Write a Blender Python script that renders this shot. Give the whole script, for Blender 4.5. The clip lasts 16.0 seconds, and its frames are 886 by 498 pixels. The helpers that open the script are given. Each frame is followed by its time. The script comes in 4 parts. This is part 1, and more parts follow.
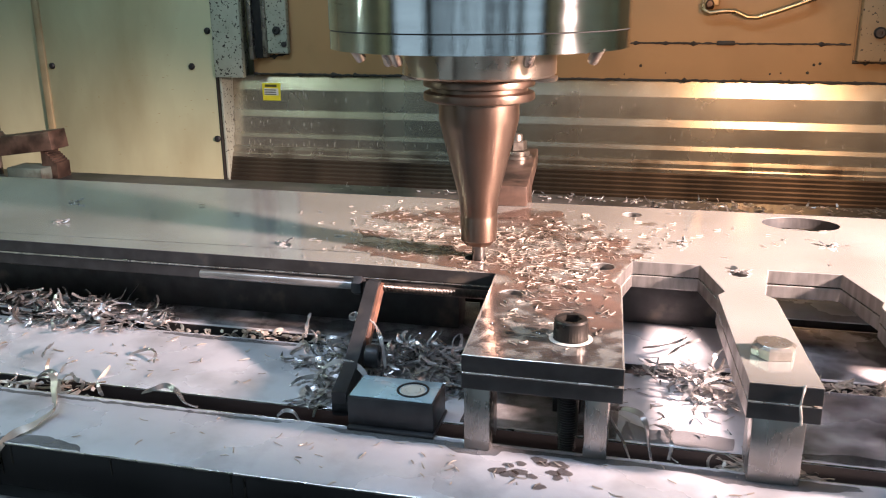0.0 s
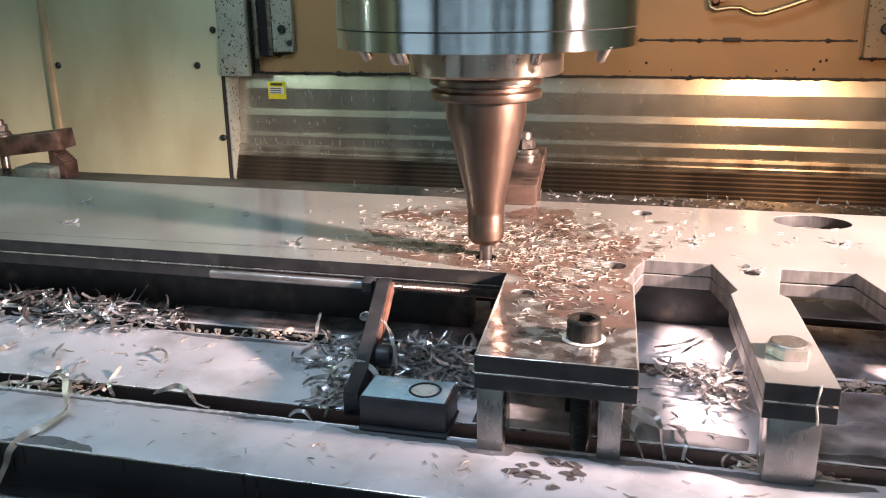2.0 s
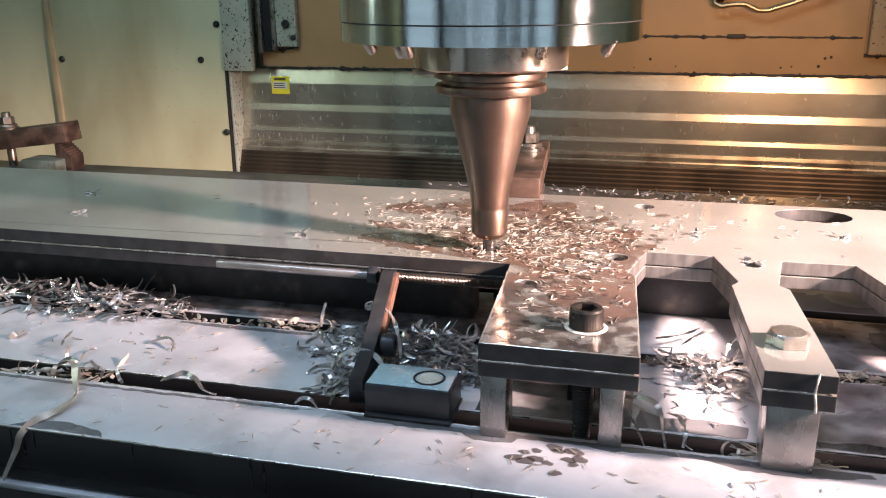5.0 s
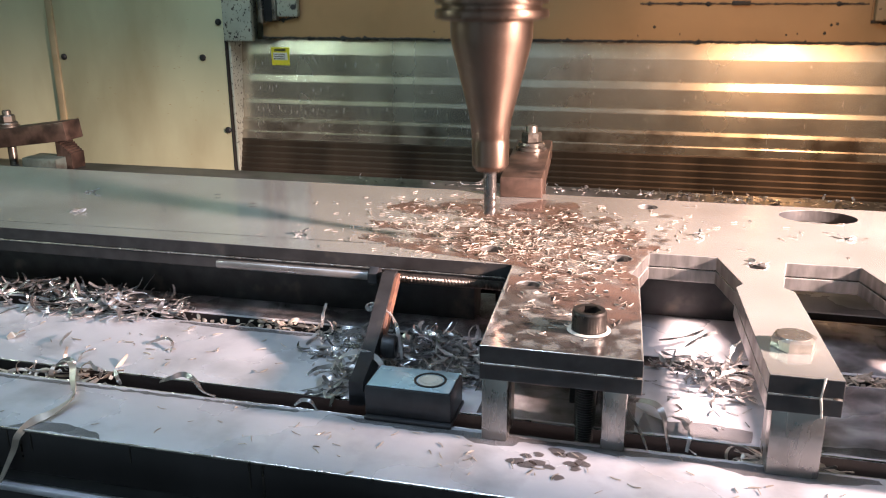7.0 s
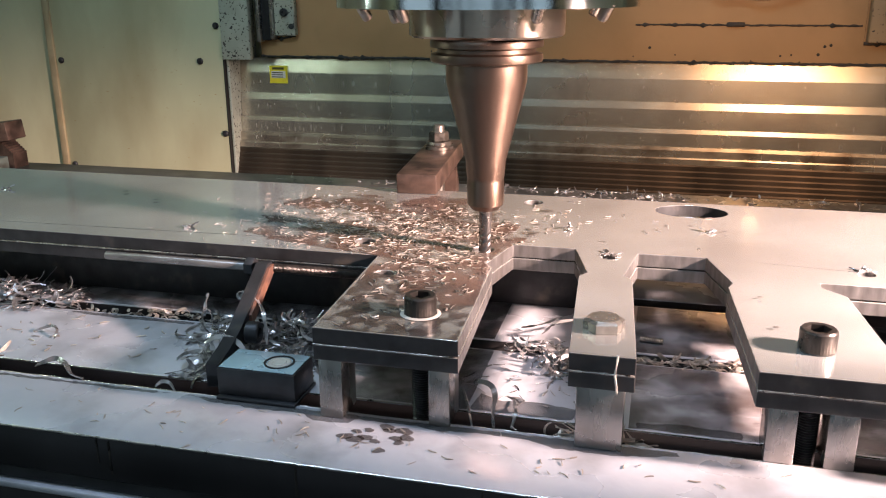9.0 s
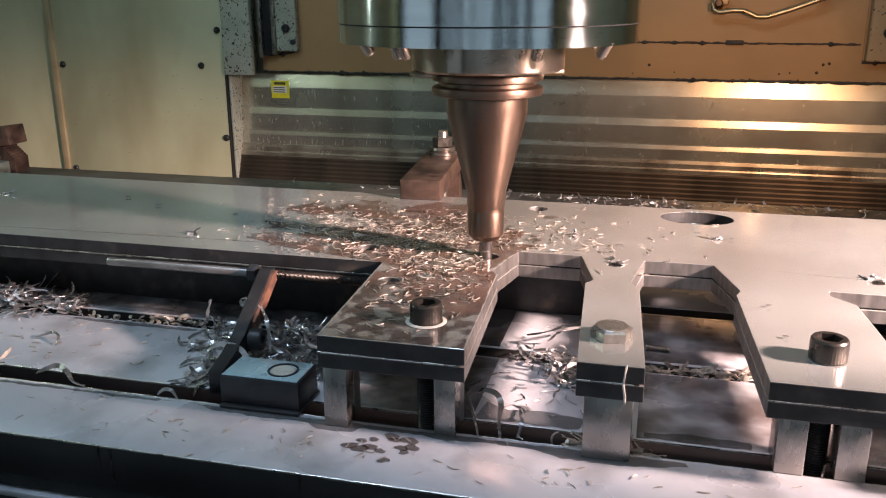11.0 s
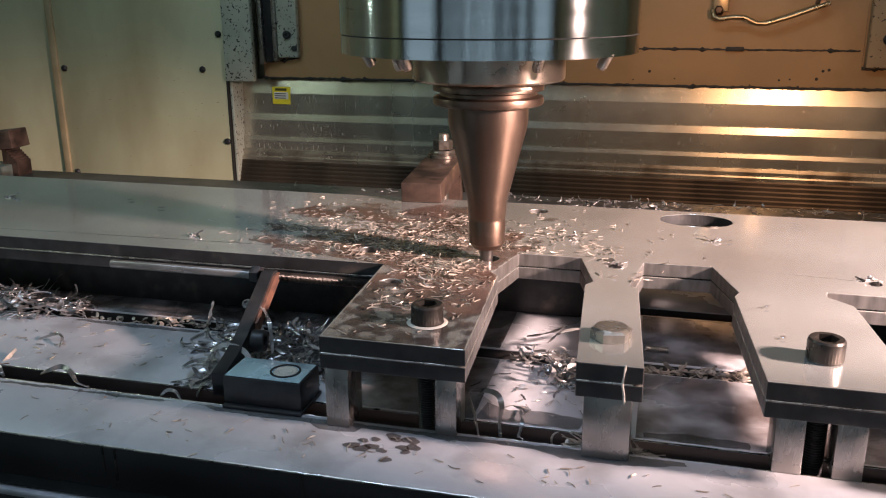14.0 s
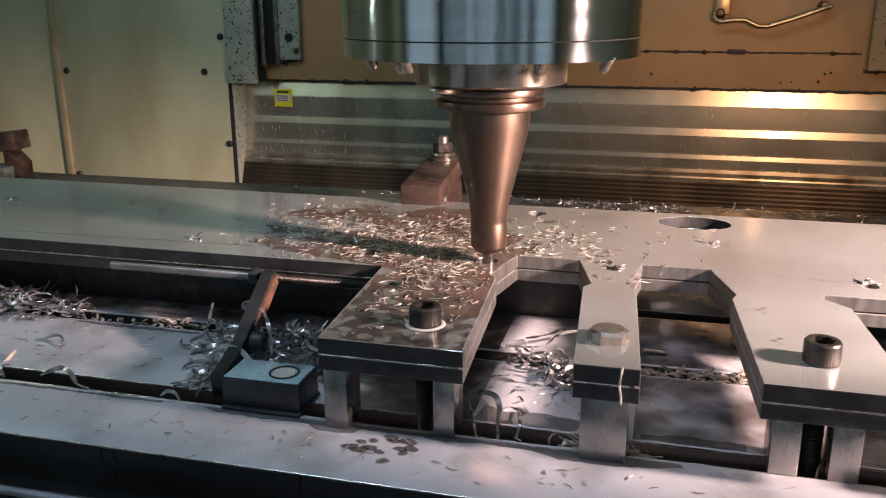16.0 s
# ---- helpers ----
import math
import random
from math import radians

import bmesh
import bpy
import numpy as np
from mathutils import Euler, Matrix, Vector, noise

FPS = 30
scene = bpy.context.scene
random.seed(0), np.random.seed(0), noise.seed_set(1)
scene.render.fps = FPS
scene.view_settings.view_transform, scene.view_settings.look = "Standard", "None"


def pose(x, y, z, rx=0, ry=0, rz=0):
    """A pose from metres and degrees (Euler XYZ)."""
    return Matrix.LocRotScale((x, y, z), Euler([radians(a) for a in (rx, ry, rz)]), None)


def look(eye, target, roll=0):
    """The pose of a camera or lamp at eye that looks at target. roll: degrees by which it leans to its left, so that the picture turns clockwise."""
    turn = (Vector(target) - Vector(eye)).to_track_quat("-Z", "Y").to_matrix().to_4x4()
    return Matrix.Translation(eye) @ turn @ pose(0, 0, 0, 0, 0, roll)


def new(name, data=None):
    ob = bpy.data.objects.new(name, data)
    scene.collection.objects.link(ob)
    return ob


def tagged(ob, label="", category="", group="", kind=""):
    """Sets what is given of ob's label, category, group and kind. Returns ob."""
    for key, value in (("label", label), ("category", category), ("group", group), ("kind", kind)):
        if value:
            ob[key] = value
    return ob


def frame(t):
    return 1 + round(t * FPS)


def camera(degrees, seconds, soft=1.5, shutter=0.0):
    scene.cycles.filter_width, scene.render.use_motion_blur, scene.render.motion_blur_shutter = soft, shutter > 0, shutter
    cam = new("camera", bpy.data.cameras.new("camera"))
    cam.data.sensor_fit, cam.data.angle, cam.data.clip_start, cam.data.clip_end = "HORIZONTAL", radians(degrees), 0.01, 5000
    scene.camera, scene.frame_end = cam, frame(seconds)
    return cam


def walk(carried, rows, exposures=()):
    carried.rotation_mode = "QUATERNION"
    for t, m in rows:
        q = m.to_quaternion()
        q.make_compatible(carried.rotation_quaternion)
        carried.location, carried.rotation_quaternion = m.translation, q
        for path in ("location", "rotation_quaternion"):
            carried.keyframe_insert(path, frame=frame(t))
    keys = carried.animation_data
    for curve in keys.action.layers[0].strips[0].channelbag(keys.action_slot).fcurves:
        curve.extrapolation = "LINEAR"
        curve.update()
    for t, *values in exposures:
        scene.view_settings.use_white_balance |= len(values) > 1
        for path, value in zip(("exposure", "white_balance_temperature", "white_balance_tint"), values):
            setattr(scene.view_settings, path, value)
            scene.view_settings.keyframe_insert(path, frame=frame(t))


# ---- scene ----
cam = camera(55.13, 16.0, soft=1.1, shutter=0.4)
PATH = [
    (0.0, (0.1517, -0.7504, 0.3157), 73.18, 13.93, -0.51),
    (0.5, (0.1511, -0.7509, 0.3163), 73.12, 14.15, -0.87),
    (1.0, (0.1511, -0.7509, 0.3160), 73.10, 14.17, -0.96),
    (1.5, (0.1507, -0.7504, 0.3161), 73.01, 14.27, -0.88),
    (2.0, (0.1496, -0.7515, 0.3162), 73.04, 14.27, -0.76),
    (2.5, (0.1501, -0.7513, 0.3163), 73.07, 14.29, -0.65),
    (3.0, (0.1491, -0.7518, 0.3156), 73.03, 14.25, -0.63),
    (3.5, (0.1487, -0.7515, 0.3142), 72.96, 14.19, -0.54),
    (4.0, (0.1486, -0.7517, 0.3144), 72.84, 14.34, -0.47),
    (6.5, (0.1484, -0.7519, 0.3128), 72.79, 14.49, -0.54),
    (7.0, (0.1500, -0.7515, 0.3137), 72.72, 14.57, -0.41),
    (7.5, (0.1521, -0.7511, 0.3116), 72.88, 14.48, -0.17),
    (8.0, (0.1529, -0.7514, 0.3153), 72.87, 14.34, -0.27),
    (8.5, (0.1513, -0.7508, 0.3145), 72.88, 14.33, -0.30),
    (9.0, (0.1526, -0.7522, 0.3140), 72.95, 14.43, -0.38),
    (11.5, (0.1525, -0.7544, 0.3141), 73.28, 14.47, -0.22),
    (12.0, (0.1523, -0.7549, 0.3141), 73.27, 14.55, -0.18),
    (12.5, (0.1522, -0.7560, 0.3137), 73.28, 14.59, -0.16),
    (13.0, (0.1525, -0.7555, 0.3144), 73.37, 14.52, -0.25),
    (13.5, (0.1516, -0.7565, 0.3143), 73.40, 14.48, -0.34),
    (14.0, (0.1523, -0.7561, 0.3147), 73.49, 14.47, -0.30),
    (14.5, (0.1524, -0.7565, 0.3148), 73.51, 14.50, -0.26),
    (15.0, (0.1525, -0.7562, 0.3140), 73.46, 14.65, -0.27),
    (15.5, (0.1517, -0.7561, 0.3145), 73.49, 14.62, -0.28),
    (16.0, (0.1523, -0.7565, 0.3154), 73.63, 14.58, -0.27),
]
walk(cam, [(t, pose(*eye, tilt, 0, turn) @ pose(0, 0, 0, 0, 0, lean)) for t, eye, tilt, turn, lean in PATH],
     exposures=[(0.0, 0.0), (8.0, 0.0), (9.0, -0.18), (11.5, -0.57), (12.5, -0.67), (16.0, -0.80)])

# ---- light: the shop's dim daylight, the machine's tube light, a warm work lamp, a warm spot added for the cover ----
world = bpy.data.worlds.new("world")
scene.world = world
world.use_nodes = True
world.node_tree.nodes["Background"].inputs["Color"].default_value = (0.62, 0.85, 1.0, 1)
world.node_tree.nodes["Background"].inputs["Strength"].default_value = 0.62


def lamp(name, kind, energy, colour, m, **settings):
    data = bpy.data.lights.new(name, kind)
    data.energy, data.color = energy, colour
    for key, value in settings.items():
        if key == "size":
            data.size = value
        if key == "size_y":
            data.shape, data.size_y = "RECTANGLE", value
        if key == "radius":
            data.shadow_soft_size = value
        if key == "cone":
            data.spot_size, data.spot_blend = radians(value), 0.8
    ob = new(name, data)
    ob.matrix_world = m
    return ob


LAMP = (0.95, -0.24, 0.43)
WARM = (1.0, 0.725, 0.655)
lamp("work_lamp", "SPOT", 480.0, WARM, look(LAMP, (0.23, 0.08, 0.03)), radius=0.04, cone=50)
# second warm spot, assumed for the highlight and warmth on the way cover
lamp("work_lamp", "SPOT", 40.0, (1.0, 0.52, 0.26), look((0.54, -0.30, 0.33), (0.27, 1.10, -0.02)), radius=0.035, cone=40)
lamp("tube_light", "AREA", 3.8, (0.76, 1.0, 0.88), look((-1.05, -0.13, 0.72), (-0.10, 0.15, 0.10)), size=0.025, size_y=0.9)
lamp("ceiling_light", "AREA", 18.0, (0.54, 0.73, 1.0), look((-0.15, -0.46, 1.60), (-0.05, -0.05, 0.0)), size=1.3, size_y=0.12)


# ---- materials ----
def material(name, colour, rough=0.5, metal=0.0, vary=0.12, scale=40.0, bump=0.15, bump_scale=300.0, stain=None, stain_scale=6.0, stain_at=(0.52, 0.68),
             rough_vary=0.12, stretch=(1, 1, 1), coat=0.0, islands=0.0, bump_dist=0.0006):
    mat = bpy.data.materials.new(name)
    mat.use_nodes = True
    tree = mat.node_tree
    nodes, links = tree.nodes, tree.links
    bsdf = nodes["Principled BSDF"]
    bsdf.inputs["Metallic"].default_value = metal
    bsdf.inputs["Coat Weight"].default_value = coat
    bsdf.inputs["Coat Roughness"].default_value = 0.08
    place = nodes.new("ShaderNodeTexCoord")
    mapping = nodes.new("ShaderNodeMapping")
    mapping.inputs["Scale"].default_value = stretch
    links.new(place.outputs["Object"], mapping.inputs["Vector"])

    def grain(size, detail=6.0):
        node = nodes.new("ShaderNodeTexNoise")
        node.inputs["Scale"].default_value = size
        node.inputs["Detail"].default_value = detail
        links.new(mapping.outputs["Vector"], node.inputs["Vector"])
        return node.outputs["Fac"]

    def mix(fac, a, b):
        node = nodes.new("ShaderNodeMix")
        node.data_type = "RGBA"
        for value, slot in ((fac, 0), (a, 6), (b, 7)):
            if isinstance(value, (tuple, float)):
                node.inputs[slot].default_value = value
            else:
                links.new(value, node.inputs[slot])
        return node.outputs[2]

    def ramp(value, low, high, bottom, top):
        node = nodes.new("ShaderNodeMapRange")
        for slot, v in zip((1, 2, 3, 4), (low, high, bottom, top)):
            node.inputs[slot].default_value = v
        links.new(value, node.inputs[0])
        return node.outputs[0]

    dark = tuple(c * (1 - vary) for c in colour) + (1.0,)
    light = tuple(min(1.0, c * (1 + vary)) for c in colour) + (1.0,)
    tone = mix(ramp(grain(scale), 0.35, 0.65, 0.0, 1.0), dark, light)
    roughness = ramp(grain(scale * 0.6), 0.3, 0.7, max(0.02, rough - rough_vary), min(1.0, rough + rough_vary))
    if stain:
        spots = ramp(grain(stain_scale, 9.0), stain_at[0], stain_at[1], 0.0, 1.0)
        tone = mix(spots, tone, tuple(stain) + (1.0,))
    if islands:
        geo = nodes.new("ShaderNodeNewGeometry")
        tone = mix(ramp(geo.outputs["Random Per Island"], 0.0, 1.0, 0.0, islands), tone, (0.02, 0.02, 0.02, 1.0))
    links.new(tone, bsdf.inputs["Base Color"])
    links.new(roughness, bsdf.inputs["Roughness"])
    node = nodes.new("ShaderNodeBump")
    node.inputs["Strength"].default_value = bump
    node.inputs["Distance"].default_value = bump_dist
    links.new(grain(bump_scale, 3.0), node.inputs["Height"])
    links.new(node.outputs["Normal"], bsdf.inputs["Normal"])
    return mat


PLATE = material("ground_steel_plate", (0.61, 0.61, 0.585), 0.12, 0.71, 0.07, 14, 0.06, 500, (0.44, 0.42, 0.39), 5, (0.50, 0.75), 0.07)
SCALE = material("black_mill_scale", (0.030, 0.029, 0.030), 0.48, 0.2, 0.3, 60, 0.25, 250, (0.09, 0.075, 0.06), 30, (0.60, 0.75))
CUT = material("cut_steel_edge", (0.25, 0.235, 0.225), 0.38, 0.8, 0.25, 120, 0.2, 300, (0.12, 0.10, 0.09), 25, (0.55, 0.75), stretch=(1, 1, 0.25))
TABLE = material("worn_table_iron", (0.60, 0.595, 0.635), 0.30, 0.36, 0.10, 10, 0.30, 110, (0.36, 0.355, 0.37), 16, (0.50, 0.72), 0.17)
# dark for oil, and deepened for the shade inside the table slots
TABLE_SIDE = material("oily_iron_with_slot_shade", (0.024, 0.021, 0.022), 0.45, 0.3, 0.35, 8, 0.2, 120, (0.05, 0.042, 0.036), 5, (0.55, 0.75), stretch=(1, 1, 0.15))
GROUND_STEEL = material("ground_steel_block", (0.31, 0.29, 0.275), 0.30, 0.85, 0.12, 30, 0.1, 600, (0.28, 0.25, 0.22), 14, (0.55, 0.75), stretch=(1, 1, 0.3))
CHROME = material("turned_steel_housing", (0.72, 0.73, 0.74), 0.11, 1.0, 0.04, 20, 0.05, 900, (0.50, 0.50, 0.50), 30, (0.66, 0.70), 0.03, stretch=(1, 1, 6))
NOSE = material("spindle_nose_steel", (0.42, 0.34, 0.28), 0.28, 0.95, 0.1, 30, 0.05, 600, rough_vary=0.05)
HOLDER = material("bronze_brown_holder_steel", (0.185, 0.125, 0.095), 0.36, 0.95, 0.08, 25, 0.05, 700, (0.25, 0.17, 0.13), 30, (0.60, 0.72), 0.05)
CARBIDE = material("grey_carbide_tool", (0.20, 0.18, 0.17), 0.32, 0.95, 0.1, 60, 0.05, 800)
BRASS = material("brassy_lever_steel", (0.55, 0.43, 0.26), 0.32, 0.9, 0.12, 60, 0.1, 500, (0.24, 0.17, 0.10), 50, (0.58, 0.75))
BLACK = material("blackened_steel", (0.028, 0.028, 0.031), 0.42, 0.35, 0.25, 60, 0.15, 300, (0.06, 0.055, 0.05), 40, (0.6, 0.75))
BOLT = material("black_oxide_bolt", (0.060, 0.052, 0.047), 0.34, 0.7, 0.2, 90, 0.1, 500, (0.14, 0.12, 0.10), 60, (0.58, 0.72))
ZINC = material("bright_zinc_steel", (0.46, 0.43, 0.39), 0.28, 0.9, 0.12, 60, 0.1, 500, (0.32, 0.28, 0.24), 50, (0.58, 0.75))
RUST = material("rusty_brown_clamp_steel", (0.115, 0.074, 0.058), 0.38, 0.55, 0.35, 35, 0.3, 250, (0.035, 0.024, 0.02), 28, (0.46, 0.64))
COPPER = material("reddish_rust_face", (0.24, 0.115, 0.075), 0.5, 0.4, 0.25, 60, 0.2, 250, (0.11, 0.06, 0.05), 40, (0.5, 0.7))
# cool light reflected on the stop block's top, put into the colour
BLUE_TOP = material("cool_reflection_top", (0.48, 0.66, 0.74), 0.28, 0.4, 0.12, 30, 0.1, 300, (0.20, 0.27, 0.31), 20, (0.5, 0.7))
CREAM = material("stained_cream_paint", (0.52, 0.52, 0.335), 0.40, 0.0, 0.08, 3.2, 0.08, 90, (0.31, 0.25, 0.14), 2.6, (0.44, 0.74), coat=0.25, stretch=(1.5, 1, 0.7))
CREAM_SPECK = material("chipped_cream_paint", (0.40, 0.42, 0.34), 0.5, 0.0, 0.14, 14, 0.3, 90, (0.03, 0.026, 0.022), 190, (0.60, 0.625))
TAN = material("tan_painted_headstock", (0.44, 0.265, 0.125), 0.45, 0.0, 0.08, 5, 0.1, 90, (0.33, 0.20, 0.09), 7, (0.52, 0.8), coat=0.2)
STRIP = material("ochre_seal_strip", (0.40, 0.32, 0.19), 0.5, 0.0, 0.12, 20, 0.2, 120, (0.35, 0.25, 0.12), 12, (0.5, 0.7))
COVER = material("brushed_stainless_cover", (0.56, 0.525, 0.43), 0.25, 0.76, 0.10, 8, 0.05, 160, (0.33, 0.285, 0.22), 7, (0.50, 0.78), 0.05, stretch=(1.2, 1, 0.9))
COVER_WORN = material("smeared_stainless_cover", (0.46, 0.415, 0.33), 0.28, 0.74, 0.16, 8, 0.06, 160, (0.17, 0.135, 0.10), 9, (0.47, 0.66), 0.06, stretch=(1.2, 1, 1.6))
COVER_DARK = material("dark_stainless_cover", (0.115, 0.086, 0.062), 0.42, 0.65, 0.25, 8, 0.10, 160, (0.036, 0.028, 0.021), 6, (0.40, 0.66), 0.08, stretch=(1.0, 1, 0.8))
GREASY = material("greasy_steel_nut", (0.20, 0.175, 0.15), 0.36, 0.85, 0.2, 60, 0.1, 500, (0.07, 0.055, 0.045), 60, (0.52, 0.66))
GREEN_IRON = material("grey_green_iron", (0.105, 0.13, 0.115), 0.42, 0.3, 0.2, 30, 0.15, 300, (0.06, 0.06, 0.05), 40, (0.55, 0.70))
BRACKET = material("chipped_tan_paint", (0.34, 0.235, 0.13), 0.5, 0.0, 0.1, 10, 0.3, 90, (0.04, 0.03, 0.022), 150, (0.64, 0.66))
REAR_IRON = material("dark_rear_table_iron", (0.10, 0.090, 0.082), 0.40, 0.4, 0.3, 12, 0.3, 120, (0.035, 0.03, 0.027), 10, (0.46, 0.66), 0.12)
GASKET = material("black_gasket", (0.02, 0.018, 0.016), 0.6, 0.0, 0.3, 60, 0.5, 120)
# near-black: shade inside slots put into the colour; also on the added posts
NEAR_BLACK = material("near_black_fill", (0.006, 0.006, 0.007), 0.75, 0.0, 0.3, 40, 0.3, 120)
YELLOW = material("yellow_label", (0.85, 0.72, 0.04), 0.4, 0.0, 0.05, 60, 0.05, 300)
PAPER = material("white_label", (0.75, 0.74, 0.70), 0.5, 0.0, 0.05, 60, 0.05, 300)
INK = material("label_ink", (0.08, 0.07, 0.02), 0.5, 0.0, 0.1, 60, 0.05, 300)
CHIP = material("bright_steel_chips", (0.56, 0.48, 0.41), 0.45, 0.55, 0.2, 60, 0.1, 300, islands=0.50)
CHIP_GREY = material("grey_steel_chips", (0.62, 0.59, 0.58), 0.32, 0.75, 0.2, 60, 0.1, 300, islands=0.75)
OIL = material("dark_coolant_film", (0.060, 0.043, 0.035), 0.06, 0.0, 0.2, 60, 0.05, 80, coat=0.6)
OIL.node_tree.nodes["Principled BSDF"].inputs["Alpha"].default_value = 0.62
# pale for coolant, and for the oil glint round the screw
COOLANT = material("milky_coolant_and_glint", (0.50, 0.47, 0.42), 0.15, 0.0, 0.1, 60, 0.1, 80, coat=0.5)


def turned(mat, amount):
    """Fine turning marks round the axis: highlights draw out along it."""
    nodes, links = mat.node_tree.nodes, mat.node_tree.links
    bsdf = nodes["Principled BSDF"]
    around = nodes.new("ShaderNodeTangent")
    around.direction_type, around.axis = "RADIAL", "Z"
    bsdf.inputs["Anisotropic"].default_value = amount
    bsdf.inputs["Anisotropic Rotation"].default_value = 0.25
    links.new(around.outputs["Tangent"], bsdf.inputs["Tangent"])


turned(CHROME, 0.85)
turned(NOSE, 0.7)
turned(HOLDER, 0.3)


# ---- mesh helpers ----
def finish(bm, name):
    bmesh.ops.recalc_face_normals(bm, faces=bm.faces)
    mesh = bpy.data.meshes.new(name)
    bm.to_mesh(mesh)
    bm.free()
    return mesh


def smooth(mesh, angle=35):
    for p in mesh.polygons:
        p.use_smooth = True
    mesh.set_sharp_from_angle(angle=radians(angle))
    return mesh


def part(name, bm, mat, parent, label="", angle=35):
    ob = new(name, smooth(finish(bm, name), angle))
    ob.data.materials.append(mat)
    ob.parent = parent
    return tagged(ob, label)


TABLE_THINGS, HEAD_THINGS = [], []


def thing(name, loc, label, category, group="", kind="", on=None):
    ob = new(name)
    ob.empty_display_size = 0.02
    ob.location = loc
    if on is not None:
        on.append(ob)
    return tagged(ob, label, category, group, kind)


def solid(name, bm, mat, loc, label, category, group="", kind="", on=None, angle=35):
    ob = new(name, smooth(finish(bm, name), angle))
    ob.data.materials.append(mat)
    ob.location = loc
    if on is not None:
        on.append(ob)
    return tagged(ob, label, category, group, kind)


def box(x0, x1, y0, y1, z0, z1, bevel=0.0, bm=None, segments=2):
    own = bm is None
    bm = bm or bmesh.new()
    made = bmesh.ops.create_cube(bm, size=1.0, matrix=Matrix.Translation(((x0 + x1) / 2, (y0 + y1) / 2, (z0 + z1) / 2)) @ Matrix.Diagonal((x1 - x0, y1 - y0, z1 - z0, 1)))
    if bevel:
        edges = list({e for v in made["verts"] for e in v.link_edges})
        bmesh.ops.bevel(bm, geom=edges, offset=bevel, segments=segments, profile=0.5, affect="EDGES")
    return bm


def lathe(profile, segments=64, m=None, bm=None):
    """A turned body: profile of (radius, height) from bottom to top, closed at both ends on the axis."""
    bm = bm or bmesh.new()
    m = m or Matrix()
    rings = []
    for r, z in profile:
        if r < 1e-6:
            rings.append([bm.verts.new(m @ Vector((0, 0, z)))])
        else:
            rings.append([bm.verts.new(m @ Vector((r * math.cos(a), r * math.sin(a), z))) for a in (2 * math.pi * i / segments for i in range(segments))])
    for a, b in zip(rings, rings[1:]):
        for i in range(segments):
            j = (i + 1) % segments
            quad = [a[i % len(a)], a[j % len(a)], b[j % len(b)], b[i % len(b)]]
            face = []
            for v in quad:
                if v not in face:
                    face.append(v)
            if len(face) > 2:
                bm.faces.new(face)
    return bm


def loft(outline, z0, z1, holes=()):
    """A flat plate: outline and holes as lists of (x, y), from z0 up to z1."""
    bm = bmesh.new()
    edges = []
    for loop in (outline, *holes):
        vs = [bm.verts.new((x, y, z0)) for x, y in loop]
        edges += [bm.edges.new((a, b)) for a, b in zip(vs, vs[1:] + vs[:1])]
    bmesh.ops.triangle_fill(bm, use_beauty=True, edges=edges)
    top = bmesh.ops.extrude_face_region(bm, geom=bm.faces[:])
    bmesh.ops.translate(bm, verts=[g for g in top["geom"] if isinstance(g, bmesh.types.BMVert)], vec=(0, 0, z1 - z0))
    return bm


def round_loop(x, y, rx, ry=None, n=40):
    return [(x + rx * math.cos(2 * math.pi * i / n), y + (ry or rx) * math.sin(2 * math.pi * i / n)) for i in range(n)]


def prism(points, m=None, depth=0.01, bm=None):
    """A bar with the polygon points (x, y) as its section, extruded along its own z."""
    bm = bm or bmesh.new()
    m = m or Matrix()
    a = [bm.verts.new(m @ Vector((x, y, 0))) for x, y in points]
    b = [bm.verts.new(m @ Vector((x, y, depth))) for x, y in points]
    bm.faces.new(a[::-1]), bm.faces.new(b)
    for i in range(len(a)):
        j = (i + 1) % len(a)
        bm.faces.new((a[i], a[j], b[j], b[i]))
    return bm


def along_x(x=0.0, y=0.0, z=0.0):
    return pose(x, y, z, 0, 90, 0)


def thread(radius, pitch, z0, z1, segments=20):
    """A threaded rod along z: ridges as rings of alternating radius."""
    n = int((z1 - z0) / pitch)
    profile = [(0, z0)]
    for i in range(n):
        profile += [(radius * 0.86, z0 + i * pitch), (radius, z0 + (i + 0.5) * pitch)]
    return lathe(profile + [(radius * 0.86, z0 + n * pitch), (0, z0 + n * pitch)], segments)


